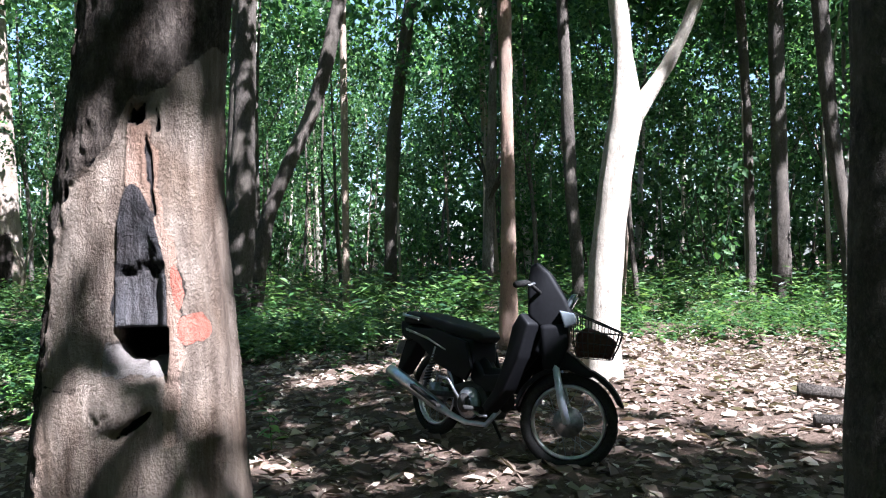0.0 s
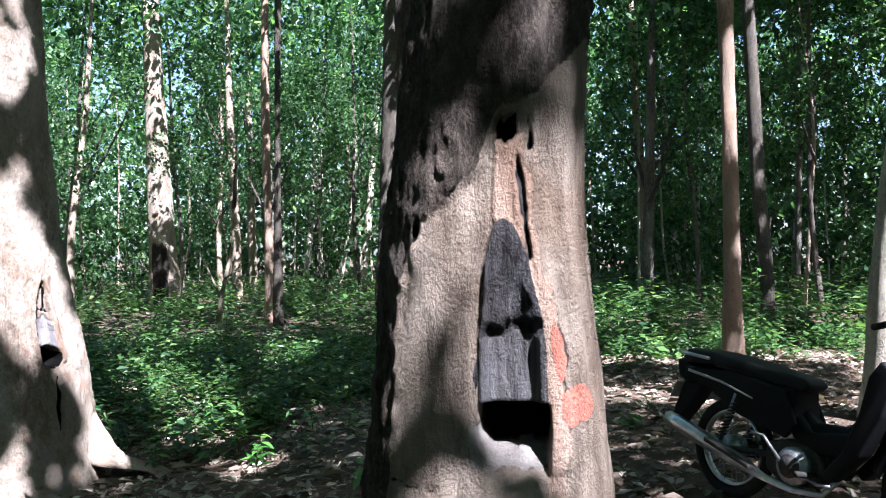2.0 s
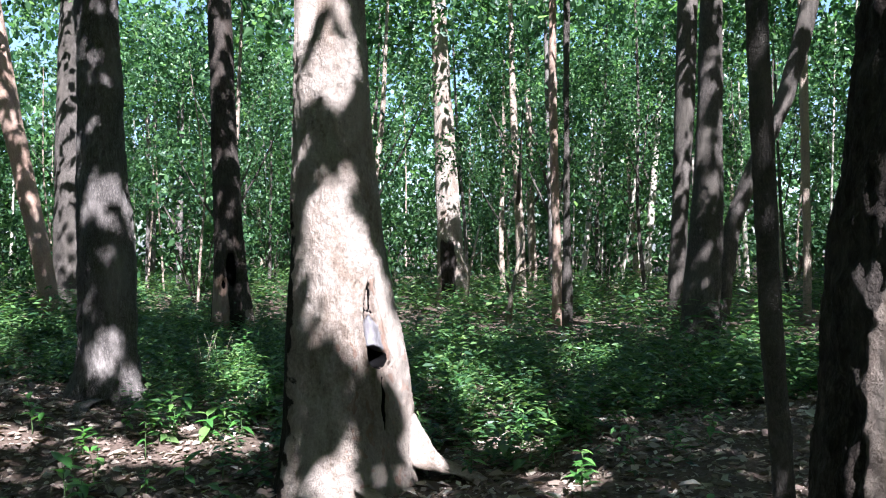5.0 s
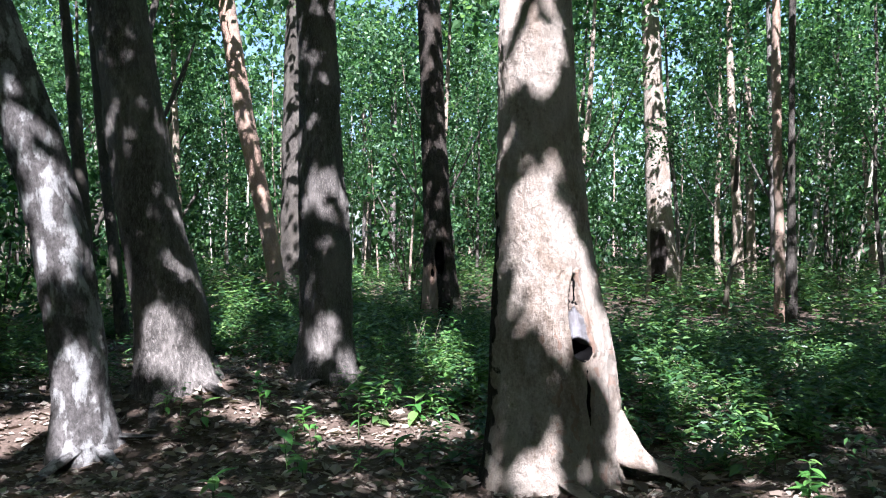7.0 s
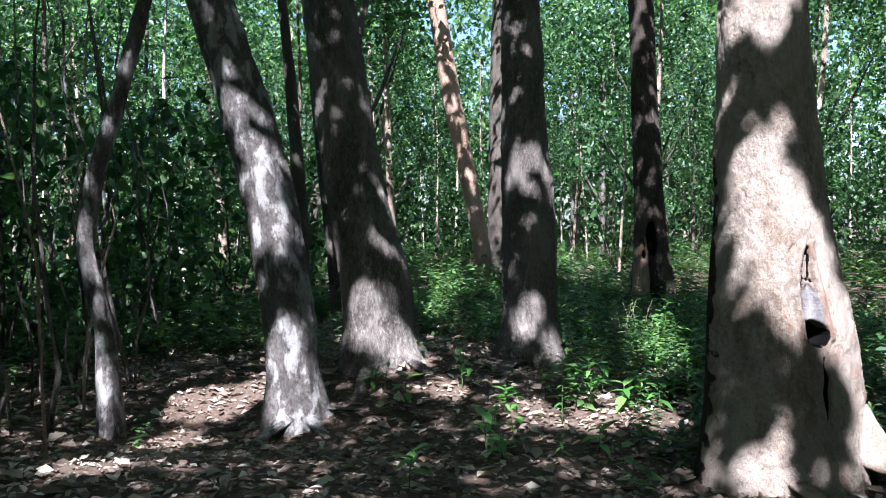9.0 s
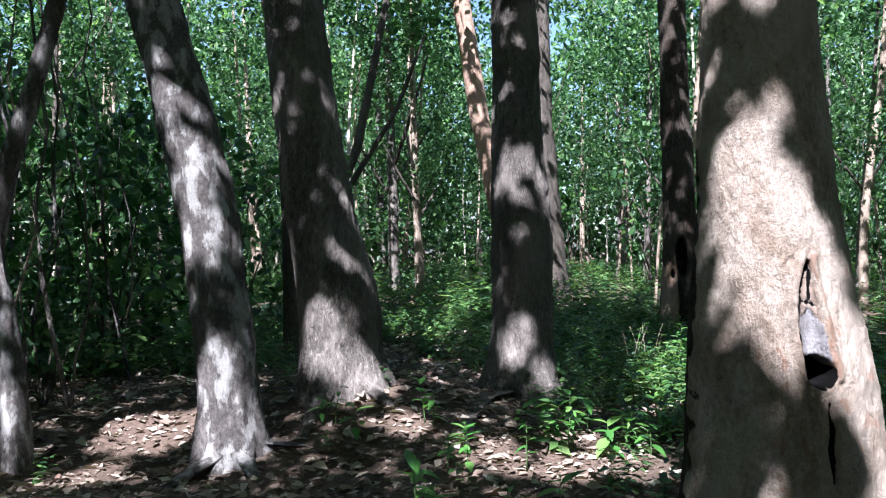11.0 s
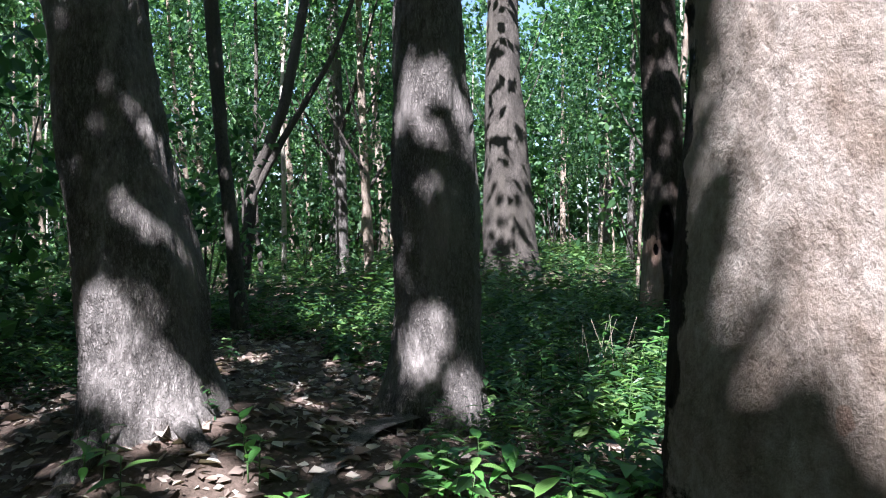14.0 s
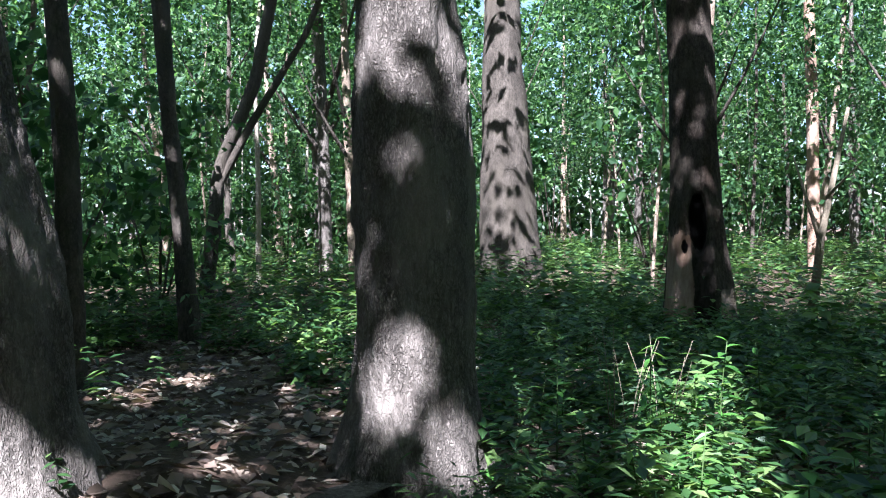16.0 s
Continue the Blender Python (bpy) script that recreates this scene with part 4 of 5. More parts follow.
        for i, (x, y) in enumerate(spots):
            m = pose(x, y, float(height(x, y)), 0, 0, rng.uniform(0, 360)) @ Matrix.Scale(big * rng.uniform(0.8, 1.25), 4)
            c = things[i] if i < len(things) and big == 1.0 else copy_thing(things[i % len(things)], m)
            c.matrix_basis = m


far_forest()


def thicket(seed, n, a0, a1, d0, d1, thin, label):
    """A wall of leaves in which the view ends or, unseen behind, which blocks sky light."""
    rng = np.random.default_rng(seed)
    a, d = rng.uniform(a0, a1, n), rng.uniform(d0, d1, n)
    x, y = -4 + np.cos(a) * d, 4 + np.sin(a) * d
    z = 14 * rng.uniform(size=n) ** 0.9
    P = np.stack([x, y, height(x, y) + z], 1)
    thick = np.array([noise.noise(Vector((p[0] * 0.35, p[1] * 0.35, p[2] * 0.5))) for p in P])
    P = P[thick > thin + 0.028 * z]
    k = len(P)
    L = rng.uniform(0.35, 0.65, k)
    tagged(new("far_foliage", leaves_mesh("far_foliage", far_leaf_arrays(P, rand_dirs(rng, k, -0.2), rand_dirs(rng, k, 1.3), L, L * 0.32), LEAF)), label, "foliage", kind="stuff")


thicket(31, 125000, 0.5, 3.6, 40, 52, -0.42, "distant green foliage of the dense forest")
# Rear wall, out of view, added to keep sky light off the trunks.
thicket(33, 55000, 3.5, 6.85, 23, 30, -0.6, "unseen green foliage added to block sky light")


def far_shade_canopy():
    """Crowns added overhead to throw shade on the dark part of the far forest."""
    rng = np.random.default_rng(37)
    n = 24000
    P = np.stack([rng.uniform(2, 27, n), rng.uniform(13, 44, n), rng.uniform(11, 14, n)], 1)
    thick = np.array([noise.noise(Vector((p[0] * 0.17, p[1] * 0.17, 1.3))) + 0.4 * noise.noise(Vector((p[0] * 0.6, p[1] * 0.6, 5.2))) for p in P])
    # Openings stay free here too, for the sun patches.
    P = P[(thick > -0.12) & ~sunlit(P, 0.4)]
    k = len(P)
    L = rng.uniform(0.5, 0.9, k)
    tagged(new("far_shade_crowns", leaves_mesh("far_shade_crowns", far_leaf_arrays(P, rand_dirs(rng, k), rand_dirs(rng, k, 1.5), L, L * 0.42), LEAF)), "green crowns added to shade the far forest", "foliage", kind="stuff")


far_shade_canopy()


# ---- undergrowth ----
CLEAR = [(2.4, 6.8, 4.4, 4.2), (-0.6, 8.2, 2.6, 1.8), (-2.6, 3.6, 2.6, 3.2), (-5.5, 4.6, 3.4, 2.2), (-7.5, 4.6, 2.4, 2.0), (-7.0, 2.4, 2.8, 2.0), (-10.6, 6.9, 2.4, 0.9), (-12.5, 7.4, 2.0, 0.8), (-3.2, 6.2, 1.8, 1.2), (-10.2, 4.2, 2.0, 1.4)]


def cover(x, y):
    """How thick the herbs stand, 0 to 1."""
    c = np.ones_like(x)
    for cx, cy, rx, ry in CLEAR:
        c = np.minimum(c, np.clip(((x - cx) / rx) ** 2 + ((y - cy) / ry) ** 2 - 0.75, 0.012, 1))
    return c


def herb_template(rng, kind, far=False):
    """Leaf rows of one plant at the origin, height about 1."""
    P, A, N, L, W = [], [], [], [], []
    stems = rng.integers(2, 5)
    for s in range(stems):
        az, out = rng.uniform(0, 6.28), rng.uniform(0.15, 0.6)
        n = rng.integers(8, 14)
        for i in range(n):
            f = (i + 1) / n
            base = np.array([math.cos(az) * out * f, math.sin(az) * out * f, f * rng.uniform(0.75, 1.0)])
            t = az + (1 if i % 2 else -1) * rng.uniform(0.8, 1.6) + (0 if kind else rng.uniform(0, 6.28))
            P.append(base)
            A.append([math.cos(t), math.sin(t), rng.uniform(-0.35, 0.35)])
            N.append([rng.normal(0, 0.3), rng.normal(0, 0.3), 1])
            l = rng.uniform(0.15, 0.34) * (1.15 - 0.4 * f)
            L.append(l)
            W.append(l * (0.13 if kind == 1 else 0.26))
    make = far_leaf_arrays if far else leaf_arrays
    return make(np.array(P), np.array(A), np.array(N), np.array(L), np.array(W))


def scatter_herbs(name, label, count, region, size, seed, mat, far=False, thin=1.0):
    rng = np.random.default_rng(seed)
    temps = [herb_template(rng, k % 2, far) for k in range(10)]
    x, y = rng.uniform(region[0], region[1], count), rng.uniform(region[2], region[3], count)
    clump = np.array([noise.noise(Vector((a * 0.7, b * 0.7, seed))) for a, b in zip(x, y)])
    keep = (rng.uniform(size=count) < cover(x, y) * (0.75 + 0.9 * clump) * thin) & (((x - 0.3) / 1.5) ** 2 + ((y - 4.8) / 1.5) ** 2 > 1)
    x, y = x[keep], y[keep]
    z = height(x, y)
    out = []
    for a, b, c in zip(x, y, z):
        t = temps[rng.integers(0, 10)]
        s = size * rng.uniform(0.5, 1.35)
        w = rng.uniform(0, 6.28)
        co, si = math.cos(w), math.sin(w)
        q = t @ np.array([[co, si, 0], [-si, co, 0], [0, 0, 1]]) * s
        out.append(q + np.array([a, b, c - 0.03]))
    tagged(new(name, leaves_mesh(name, np.concatenate(out), mat)), label, "plants", kind="stuff")


scatter_herbs("undergrowth", "low green herbs and ferns on the forest floor", 7600, (-16, 7, 3, 15), 0.42, 11, LEAF_HERB, True)
scatter_herbs("undergrowth", "dense green herbs under the far trees", 3900, (-34, 16, 12, 34), 0.75, 12, LEAF_HERB, True)
scatter_herbs("undergrowth", "broad-leaved green herbs standing among the trees", 1300, (-13, -1, 8.4, 13), 0.4, 16, LEAF_HERB)
scatter_herbs("undergrowth", "low green herbs beside the lianas", 1500, (-17, -9.5, -3, 4), 0.45, 14, LEAF_HERB, True)
scatter_herbs("undergrowth", "dense green herbs under the far trees", 2500, (-36, -13, -6, 14), 0.7, 13, LEAF_HERB, True)


def litter():
    rng = np.random.default_rng(21)
    n = 78000
    x, y = rng.uniform(-15, 7, n), rng.uniform(0.5, 12.5, n)
    P = np.stack([x, y, height(x, y) + rng.uniform(0.0, 0.03, n)], 1)
    a = rng.uniform(0, 6.28, n)
    A = np.stack([np.cos(a), np.sin(a), rng.normal(0, 0.2, n)], 1)
    N = np.stack([rng.normal(0, 0.4, n), rng.normal(0, 0.4, n), np.ones(n)], 1)
    L = 0.03 + 0.11 * rng.uniform(size=n) ** 1.6
    W = L * rng.uniform(0.16, 0.34, n)
    k = n // 4
    for label, v in (("dry brown fallen leaves covering the ground", leaf_arrays(P[:k], A[:k], N[:k], L[:k] * 1.2, W[:k] * 1.2, fold=0.5, droop=0.1)), ("small crumbled brown leaves on the soil", far_leaf_arrays(P[k:], A[k:], N[k:], L[k:], W[k:]))):
        tagged(new("leaf_litter", leaves_mesh("leaf_litter", v, LEAF_DRY)), label, "leaves", kind="stuff")


litter()

# ---- motorbike ----
BLACK = plain("black_plastic", (0.004, 0.004, 0.005), 0.6, 0, 60, 0.3, 0.0006)
VINYL = plain("black_vinyl", (0.014, 0.014, 0.015), 0.55, 0, 300, 0.3, 0.0008)
RUBBER = plain("tyre_rubber", (0.02, 0.019, 0.018), 0.85, 0, 90, 0.5, 0.002)
CHROME = plain("dusty_chrome", (0.55, 0.56, 0.58), 0.28, 1.0, 25, 0.2)
STEEL = plain("dull_alloy", (0.30, 0.30, 0.31), 0.45, 0.9, 40, 0.35, 0.001)
SILVER = plain("silver_paint", (0.42, 0.45, 0.50), 0.35, 0.3, 40, 0.2)
GREASE = plain("greasy_metal", (0.045, 0.042, 0.04), 0.55, 0.6, 30, 0.5, 0.002)
GLASS_RED = plain("red_lens", (0.20, 0.012, 0.01), 0.15, 0, 50, 0.2)
GLASS_CLEAR = plain("lamp_lens", (0.16, 0.18, 0.20), 0.12, 0.2, 50, 0.15)
STRIPE = plain("pale_stripe", (0.42, 0.40, 0.38), 0.4, 0, 60, 0.25)
CLOTH = plain("brown_cloth", (0.055, 0.028, 0.022), 0.95, 0, 60, 0.5, 0.004)


def tube(points, r, sides=10, closed=False):
    """A bent tube through points; r one radius or one a point."""
    bm = bmesh.new()
    pts = [Vector(p) for p in points]
    radii = r if isinstance(r, (list, tuple)) else [r] * len(pts)
    rings, n = [], len(pts)
    for i, p in enumerate(pts):
        d = (pts[(i + 1) % n] - pts[i - 1]) if closed else (pts[min(i + 1, n - 1)] - pts[max(i - 1, 0)])
        q = d.to_track_quat("Z", "Y")
        rings.append([bm.verts.new(p + q @ Vector((math.cos(k * 2 * math.pi / sides), math.sin(k * 2 * math.pi / sides), 0)) * radii[i]) for k in range(sides)])
    for i in range(n if closed else n - 1):
        a, b = rings[i], rings[(i + 1) % n]
        off = 0
        if closed and i == n - 1:
            off = min(range(sides), key=lambda o: (a[0].co - b[o].co).length)
        for k in range(sides):
            bm.faces.new((a[k], a[(k + 1) % sides], b[(k + 1 + off) % sides], b[(k + off) % sides]))
    if not closed:
        bm.faces.new(rings[0][::-1])
        bm.faces.new(rings[-1])
    bmesh.ops.recalc_face_normals(bm, faces=bm.faces)
    return bm


def ring(R, r, sides=48, around=10, flat=1.0):
    bm = tube([(math.cos(k * 2 * math.pi / sides) * R, 0, math.sin(k * 2 * math.pi / sides) * R) for k in range(sides)], r, around, True)
    for v in bm.verts:
        v.co.y *= flat
    return bm


def profile(outline, half, bevel=0.012, taper=None):
    """A side outline (x, z) given width and rounded edges; taper(x, z) narrows it."""
    bm = bmesh.new()
    f = bm.faces.new([bm.verts.new((x, -half, z)) for x, z in outline])
    g = bmesh.ops.extrude_face_region(bm, geom=[f])
    for v in g["geom"]:
        if isinstance(v, bmesh.types.BMVert):
            v.co.y = half
    bmesh.ops.recalc_face_normals(bm, faces=bm.faces)
    if taper:
        for v in bm.verts:
            v.co.y *= taper(v.co.x, v.co.z)
    bmesh.ops.bevel(bm, geom=list(bm.edges), offset=bevel, segments=3, profile=0.6, affect="EDGES", clamp_overlap=True)
    return bm


def disc(r, half, sides=28, bevel=0.006):
    bm = bmesh.new()
    bmesh.ops.create_cone(bm, cap_ends=True, segments=sides, radius1=r, radius2=r, depth=half * 2)
    bmesh.ops.rotate(bm, verts=bm.verts, matrix=Matrix.Rotation(math.pi / 2, 3, "X"))
    bmesh.ops.bevel(bm, geom=[e for e in bm.edges if len(e.link_faces) == 2 and e.calc_face_angle() > 1], offset=bevel, segments=2, affect="EDGES")
    return bm


def moved(bm, m):
    bmesh.ops.transform(bm, matrix=m, verts=bm.verts)
    return bm


def wheel(name, parent, m, r=0.28, drum=0.075):
    hub = part(name, moved(disc(drum, 0.045), m), STEEL, parent)
    part("tyre", moved(ring(r - 0.033, 0.033, 56, 12), m), RUBBER, hub)
    part("rim", moved(ring(r - 0.075, 0.012, 48, 8, 1.9), m), CHROME, hub)
    spokes = bmesh.new()
    for k in range(28):
        a, side = k * 2 * math.pi / 28, 1 if k % 2 else -1
        b = a + (0.5 if (k // 2) % 2 else -0.5)
        t = tube([(math.cos(b) * drum * 0.9, side * 0.03, math.sin(b) * drum * 0.9), (math.cos(a) * (r - 0.08), side * 0.004, math.sin(a) * (r - 0.08))], 0.0022, 5)
        me = bpy.data.meshes.new("spokes")
        t.to_mesh(me)
        t.free()
        spokes.from_mesh(me)
        bpy.data.meshes.remove(me)
    part("spokes", moved(spokes, m), STEEL, hub)
    part("axle", moved(tube([(0, -0.09, 0), (0, 0.09, 0)], 0.012, 8), m), STEEL, hub)
    return hub


def motorbike(m):
    bike = tagged(new("motorbike"), "black step-through motorbike with a wire front basket on its stand", "motorbike")
    I = Matrix.Identity(4)
    steer = Matrix.Translation((1.06, 0, 0)) @ Matrix.Rotation(radians(40), 4, "Z") @ Matrix.Translation((-1.06, 0, 0))
    wheel("rear_wheel", bike, Matrix.Translation((0, 0, 0.28)))
    wheel("front_wheel", bike, steer @ Matrix.Translation((1.2, 0, 0.28)), drum=0.085)
    for s in (-1, 1):
        part("fork_leg", moved(tube([(1.2, 0.085 * s, 0.28), (1.16, 0.085 * s, 0.40), (1.11, 0.075 * s, 0.60)], [0.022, 0.024, 0.02], 12), steer), SILVER, bike, "silver fork leg")
        part("swingarm", tube([(0, 0.085 * s, 0.28), (0.38, 0.085 * s, 0.32)], 0.018, 8), GREASE, bike)
        shock = part("shock_absorber", tube([(0.0, 0.115 * s, 0.31), (0.10, 0.115 * s, 0.60)], 0.013, 8), STEEL, bike)
        part("spring", tube([(0.015 + 0.085 * f / 60 + 0.020 * math.cos(f), 0.115 * s + 0.024 * math.sin(f), 0.36 + 0.2 * f / 60) for f in range(0, 61)], 0.005, 5), GREASE, shock)
        part("footpeg", tube([(0.62, 0.10 * s, 0.27), (0.62, 0.25 * s, 0.28)], [0.012, 0.016], 10), RUBBER, bike)
        part("rear_footpeg", tube([(0.30, 0.11 * s, 0.36), (0.31, 0.20 * s, 0.38)], [0.010, 0.013], 10), RUBBER, bike)
        part("indicator", moved(profile([(1.17, 0.83), (1.235, 0.86), (1.22, 0.92), (1.13, 0.93)], 0.03, 0.012), steer @ Matrix.Translation((-0.02, 0.09 * s, -0.02))), GLASS_CLEAR, bike, "clear front indicator lens")
        part("tail_indicator", moved(profile([(-0.31, 0.66), (-0.24, 0.66), (-0.24, 0.71), (-0.30, 0.70)], 0.022, 0.01), Matrix.Translation((0, 0.09 * s, 0))), GLASS_CLEAR, bike)
        part("side_stripe", moved(profile([(-0.26, 0.695), (0.0, 0.655), (0.22, 0.595), (0.22, 0.588), (0.0, 0.643), (-0.26, 0.68)], 0.004, 0.001), Matrix.Translation((0, 0.128 * s, 0))), STRIPE, bike)
        part("lower_stripe", moved(profile([(0.07, 0.52), (0.42, 0.445), (0.42, 0.438), (0.07, 0.51)], 0.004, 0.001), Matrix.Translation((0, 0.118 * s, 0))), STRIPE, bike)
        part("side_panel", moved(profile([(-0.30, 0.70), (0.10, 0.72), (0.42, 0.66), (0.50, 0.50), (0.44, 0.42), (0.12, 0.49), (-0.10, 0.60), (-0.29, 0.655)], 0.012, 0.008), Matrix.Translation((0, 0.112 * s, 0))), BLACK, bike)
        part("leg_shield", moved(profile([(0.98, 0.88), (1.06, 0.82), (1.00, 0.62), (0.90, 0.42), (0.74, 0.26), (0.70, 0.30), (0.80, 0.42), (0.88, 0.62), (0.92, 0.80)], 0.05, 0.016), Matrix.Translation((0, 0.13 * s, 0))), BLACK, bike)
    part("seat", profile([(-0.32, 0.76), (-0.28, 0.815), (-0.10, 0.81), (0.12, 0.785), (0.36, 0.755), (0.50, 0.735), (0.54, 0.70), (0.50, 0.665), (0.20, 0.70), (-0.10, 0.735), (-0.30, 0.725)], 0.125, 0.03, lambda x, z: 1.0 - 0.35 * max(0, x - 0.2) / 0.3), VINYL, bike, "black vinyl seat")
    part("seat_body", profile([(-0.30, 0.72), (0.46, 0.68), (0.48, 0.52), (0.30, 0.47), (0.05, 0.52), (-0.28, 0.66)], 0.10, 0.02), BLACK, bike)
    part("tail_cowl", profile([(-0.40, 0.74), (-0.28, 0.76), (-0.20, 0.62), (-0.30, 0.60), (-0.38, 0.64)], 0.09, 0.02), BLACK, bike)
    part("tail_light", profile([(-0.415, 0.735), (-0.38, 0.745), (-0.375, 0.66), (-0.40, 0.665)], 0.07, 0.008), GLASS_RED, bike, "red tail light")
    part("grab_rail", tube([(-0.10, 0.13, 0.77), (-0.30, 0.135, 0.785), (-0.40, 0.07, 0.79), (-0.40, -0.07, 0.79), (-0.30, -0.135, 0.785), (-0.10, -0.13, 0.77)], 0.010, 8), CHROME, bike, "chrome grab rail")
    part("rear_mudguard", profile([(-0.34, 0.66), (-0.20, 0.62), (-0.28, 0.50), (-0.40, 0.36), (-0.46, 0.34), (-0.42, 0.46)], 0.06, 0.015), BLACK, bike)
    part("number_plate", profile([(-0.44, 0.50), (-0.432, 0.505), (-0.385, 0.60), (-0.393, 0.602)], 0.09, 0.002), STRIPE, bike)
    part("frame", tube([(0.36, 0, 0.60), (0.52, 0, 0.46), (0.75, 0, 0.48), (0.95, 0, 0.70), (1.02, 0, 0.88)], [0.05, 0.06, 0.055, 0.05, 0.04], 14), BLACK, bike)
    part("centre_cover", profile([(0.46, 0.56), (0.56, 0.47), (0.76, 0.50), (0.94, 0.72), (0.90, 0.60), (0.78, 0.38), (0.55, 0.36), (0.44, 0.44)], 0.085, 0.02), BLACK, bike)
    part("engine", profile([(0.30, 0.38), (0.44, 0.42), (0.58, 0.40), (0.66, 0.33), (0.62, 0.20), (0.42, 0.17), (0.30, 0.24)], 0.10, 0.03), GREASE, bike)
    part("crankcase_cover", moved(disc(0.095, 0.035, 28, 0.015), Matrix.Translation((0.50, -0.115, 0.29))), STEEL, bike, "dull alloy crankcase cover")
    part("clutch_cover", moved(disc(0.06, 0.02, 24, 0.01), Matrix.Translation((0.50, -0.15, 0.29))), GREASE, bike)
    part("gear_cover", moved(disc(0.085, 0.03, 28, 0.012), Matrix.Translation((0.48, 0.115, 0.29))), GREASE, bike)
    cyl = part("cylinder", moved(disc(0.05, 0.06, 20, 0.008), Matrix.Translation((0.68, 0, 0.33)) @ Matrix.Rotation(math.pi / 2, 4, "Z")), GREASE, bike)
    for k in range(5):
        part("fin", moved(disc(0.068, 0.003, 20, 0.001), Matrix.Translation((0.64 + 0.02 * k, 0, 0.33)) @ Matrix.Rotation(math.pi / 2, 4, "Z")), GREASE, cyl)
    ex = part("exhaust", tube([(0.72, -0.05, 0.28), (0.66, -0.10, 0.18), (0.50, -0.13, 0.17), (0.34, -0.15, 0.20), (0.22, -0.155, 0.235), (-0.02, -0.16, 0.30), (-0.28, -0.165, 0.37), (-0.36, -0.165, 0.39)], [0.016, 0.016, 0.016, 0.02, 0.036, 0.044, 0.046, 0.038], 16), CHROME, bike, "dusty chrome exhaust pipe")
    part("heat_guard", moved(profile([(-0.02, 0.335), (0.30, 0.245), (0.30, 0.225), (-0.02, 0.31)], 0.02, 0.005), Matrix.Translation((0, -0.20, 0.005))), GREASE, ex)
    part("brake_pedal", tube([(0.55, -0.14, 0.26), (0.68, -0.17, 0.24), (0.76, -0.18, 0.25)], 0.008, 8), STEEL, bike)
    part("kick_start", tube([(0.46, -0.16, 0.30), (0.36, -0.19, 0.42), (0.32, -0.24, 0.43)], 0.009, 8), STEEL, bike)
    part("chain_case", moved(profile([(-0.08, 0.34), (0.40, 0.36), (0.42, 0.26), (-0.08, 0.22)], 0.018, 0.012), Matrix.Translation((0, 0.10, 0))), BLACK, bike)
    part("side_stand", tube([(0.46, 0.10, 0.20), (0.44, 0.22, 0.045)], 0.011, 8), GREASE, bike)
    # steered parts
    part("front_mudguard", moved(profile([(1.20 + math.cos(a) * r, 0.28 + math.sin(a) * r) for a, r in [(radians(d), 0.325) for d in range(20, 176, 12)] + [(radians(d), 0.297) for d in range(170, 18, -12)]], 0.058, 0.008), steer), BLACK, bike)
    part("mudguard_stay", moved(profile([(1.02, 0.78), (1.20, 0.66), (1.34, 0.56), (1.30, 0.54), (1.10, 0.60), (0.98, 0.66)], 0.075, 0.02), steer), BLACK, bike)
    part("headlight_cowl", moved(profile([(0.93, 0.86), (0.91, 1.04), (0.92, 1.15), (0.96, 1.18), (1.04, 1.12), (1.14, 0.98), (1.19, 0.89), (1.10, 0.80), (1.00, 0.80)], 0.085, 0.035, lambda x, z: 0.75 + 0.5 * (1.1 - z)), steer), BLACK, bike)
    part("headlight", moved(disc(0.062, 0.02, 24, 0.012), steer @ Matrix.Translation((1.165, 0, 0.955)) @ Matrix.Rotation(radians(90), 4, "Z") @ Matrix.Rotation(radians(25), 4, "X")), GLASS_CLEAR, bike, "round headlight lens")
    part("front_panel", moved(profile([(1.00, 0.82), (1.16, 0.84), (1.18, 0.72), (1.14, 0.58), (1.04, 0.56)], 0.095, 0.03), steer), BLACK, bike)
    part("handlebar", moved(tube([(0.90, -0.33, 1.03), (0.94, -0.22, 1.05), (0.99, -0.06, 1.0), (0.99, 0.06, 1.0), (0.94, 0.22, 1.05), (0.90, 0.33, 1.03)], 0.012, 10), steer), GREASE, bike)
    for s in (-1, 1):
        part("grip", moved(tube([(0.89, s * 0.34, 1.03), (0.93, s * 0.23, 1.047)], 0.018, 12), steer), RUBBER, bike)
        part("brake_lever", moved(tube([(0.96, s * 0.21, 1.05), (0.985, s * 0.28, 1.045), (0.96, s * 0.35, 1.03)], 0.006, 6), steer), STEEL, bike)
    # wire basket
    basket = part("basket_rim", moved(tube([(1.18 + 0.15 * math.cos(a), 0.15 * math.sin(a), 0.86 - 0.05 * math.cos(a)) for a in [k * math.pi / 12 for k in range(24)]], 0.005, 6, True), steer @ Matrix.Translation((0.14, 0, 0))), GREASE, bike, "wire basket rim")
    for k in range(24):
        a = k * math.pi / 12
        c, s = math.cos(a), math.sin(a)
        part("basket_wire", moved(tube([(1.18 + 0.15 * c, 0.15 * s, 0.86 - 0.05 * c), (1.18 + 0.135 * c, 0.135 * s, 0.74), (1.18 + 0.10 * c, 0.10 * s, 0.655)], 0.0025, 5), steer @ Matrix.Translation((0.14, 0, 0))), GREASE, basket)
    for z, r in ((0.80, 0.142), (0.74, 0.135), (0.69, 0.115), (0.655, 0.10)):
        part("basket_hoop", moved(tube([(1.18 + r * math.cos(k * math.pi / 12), r * math.sin(k * math.pi / 12), z) for k in range(24)], 0.003, 5, True), steer @ Matrix.Translation((0.14, 0, 0))), GREASE, basket)
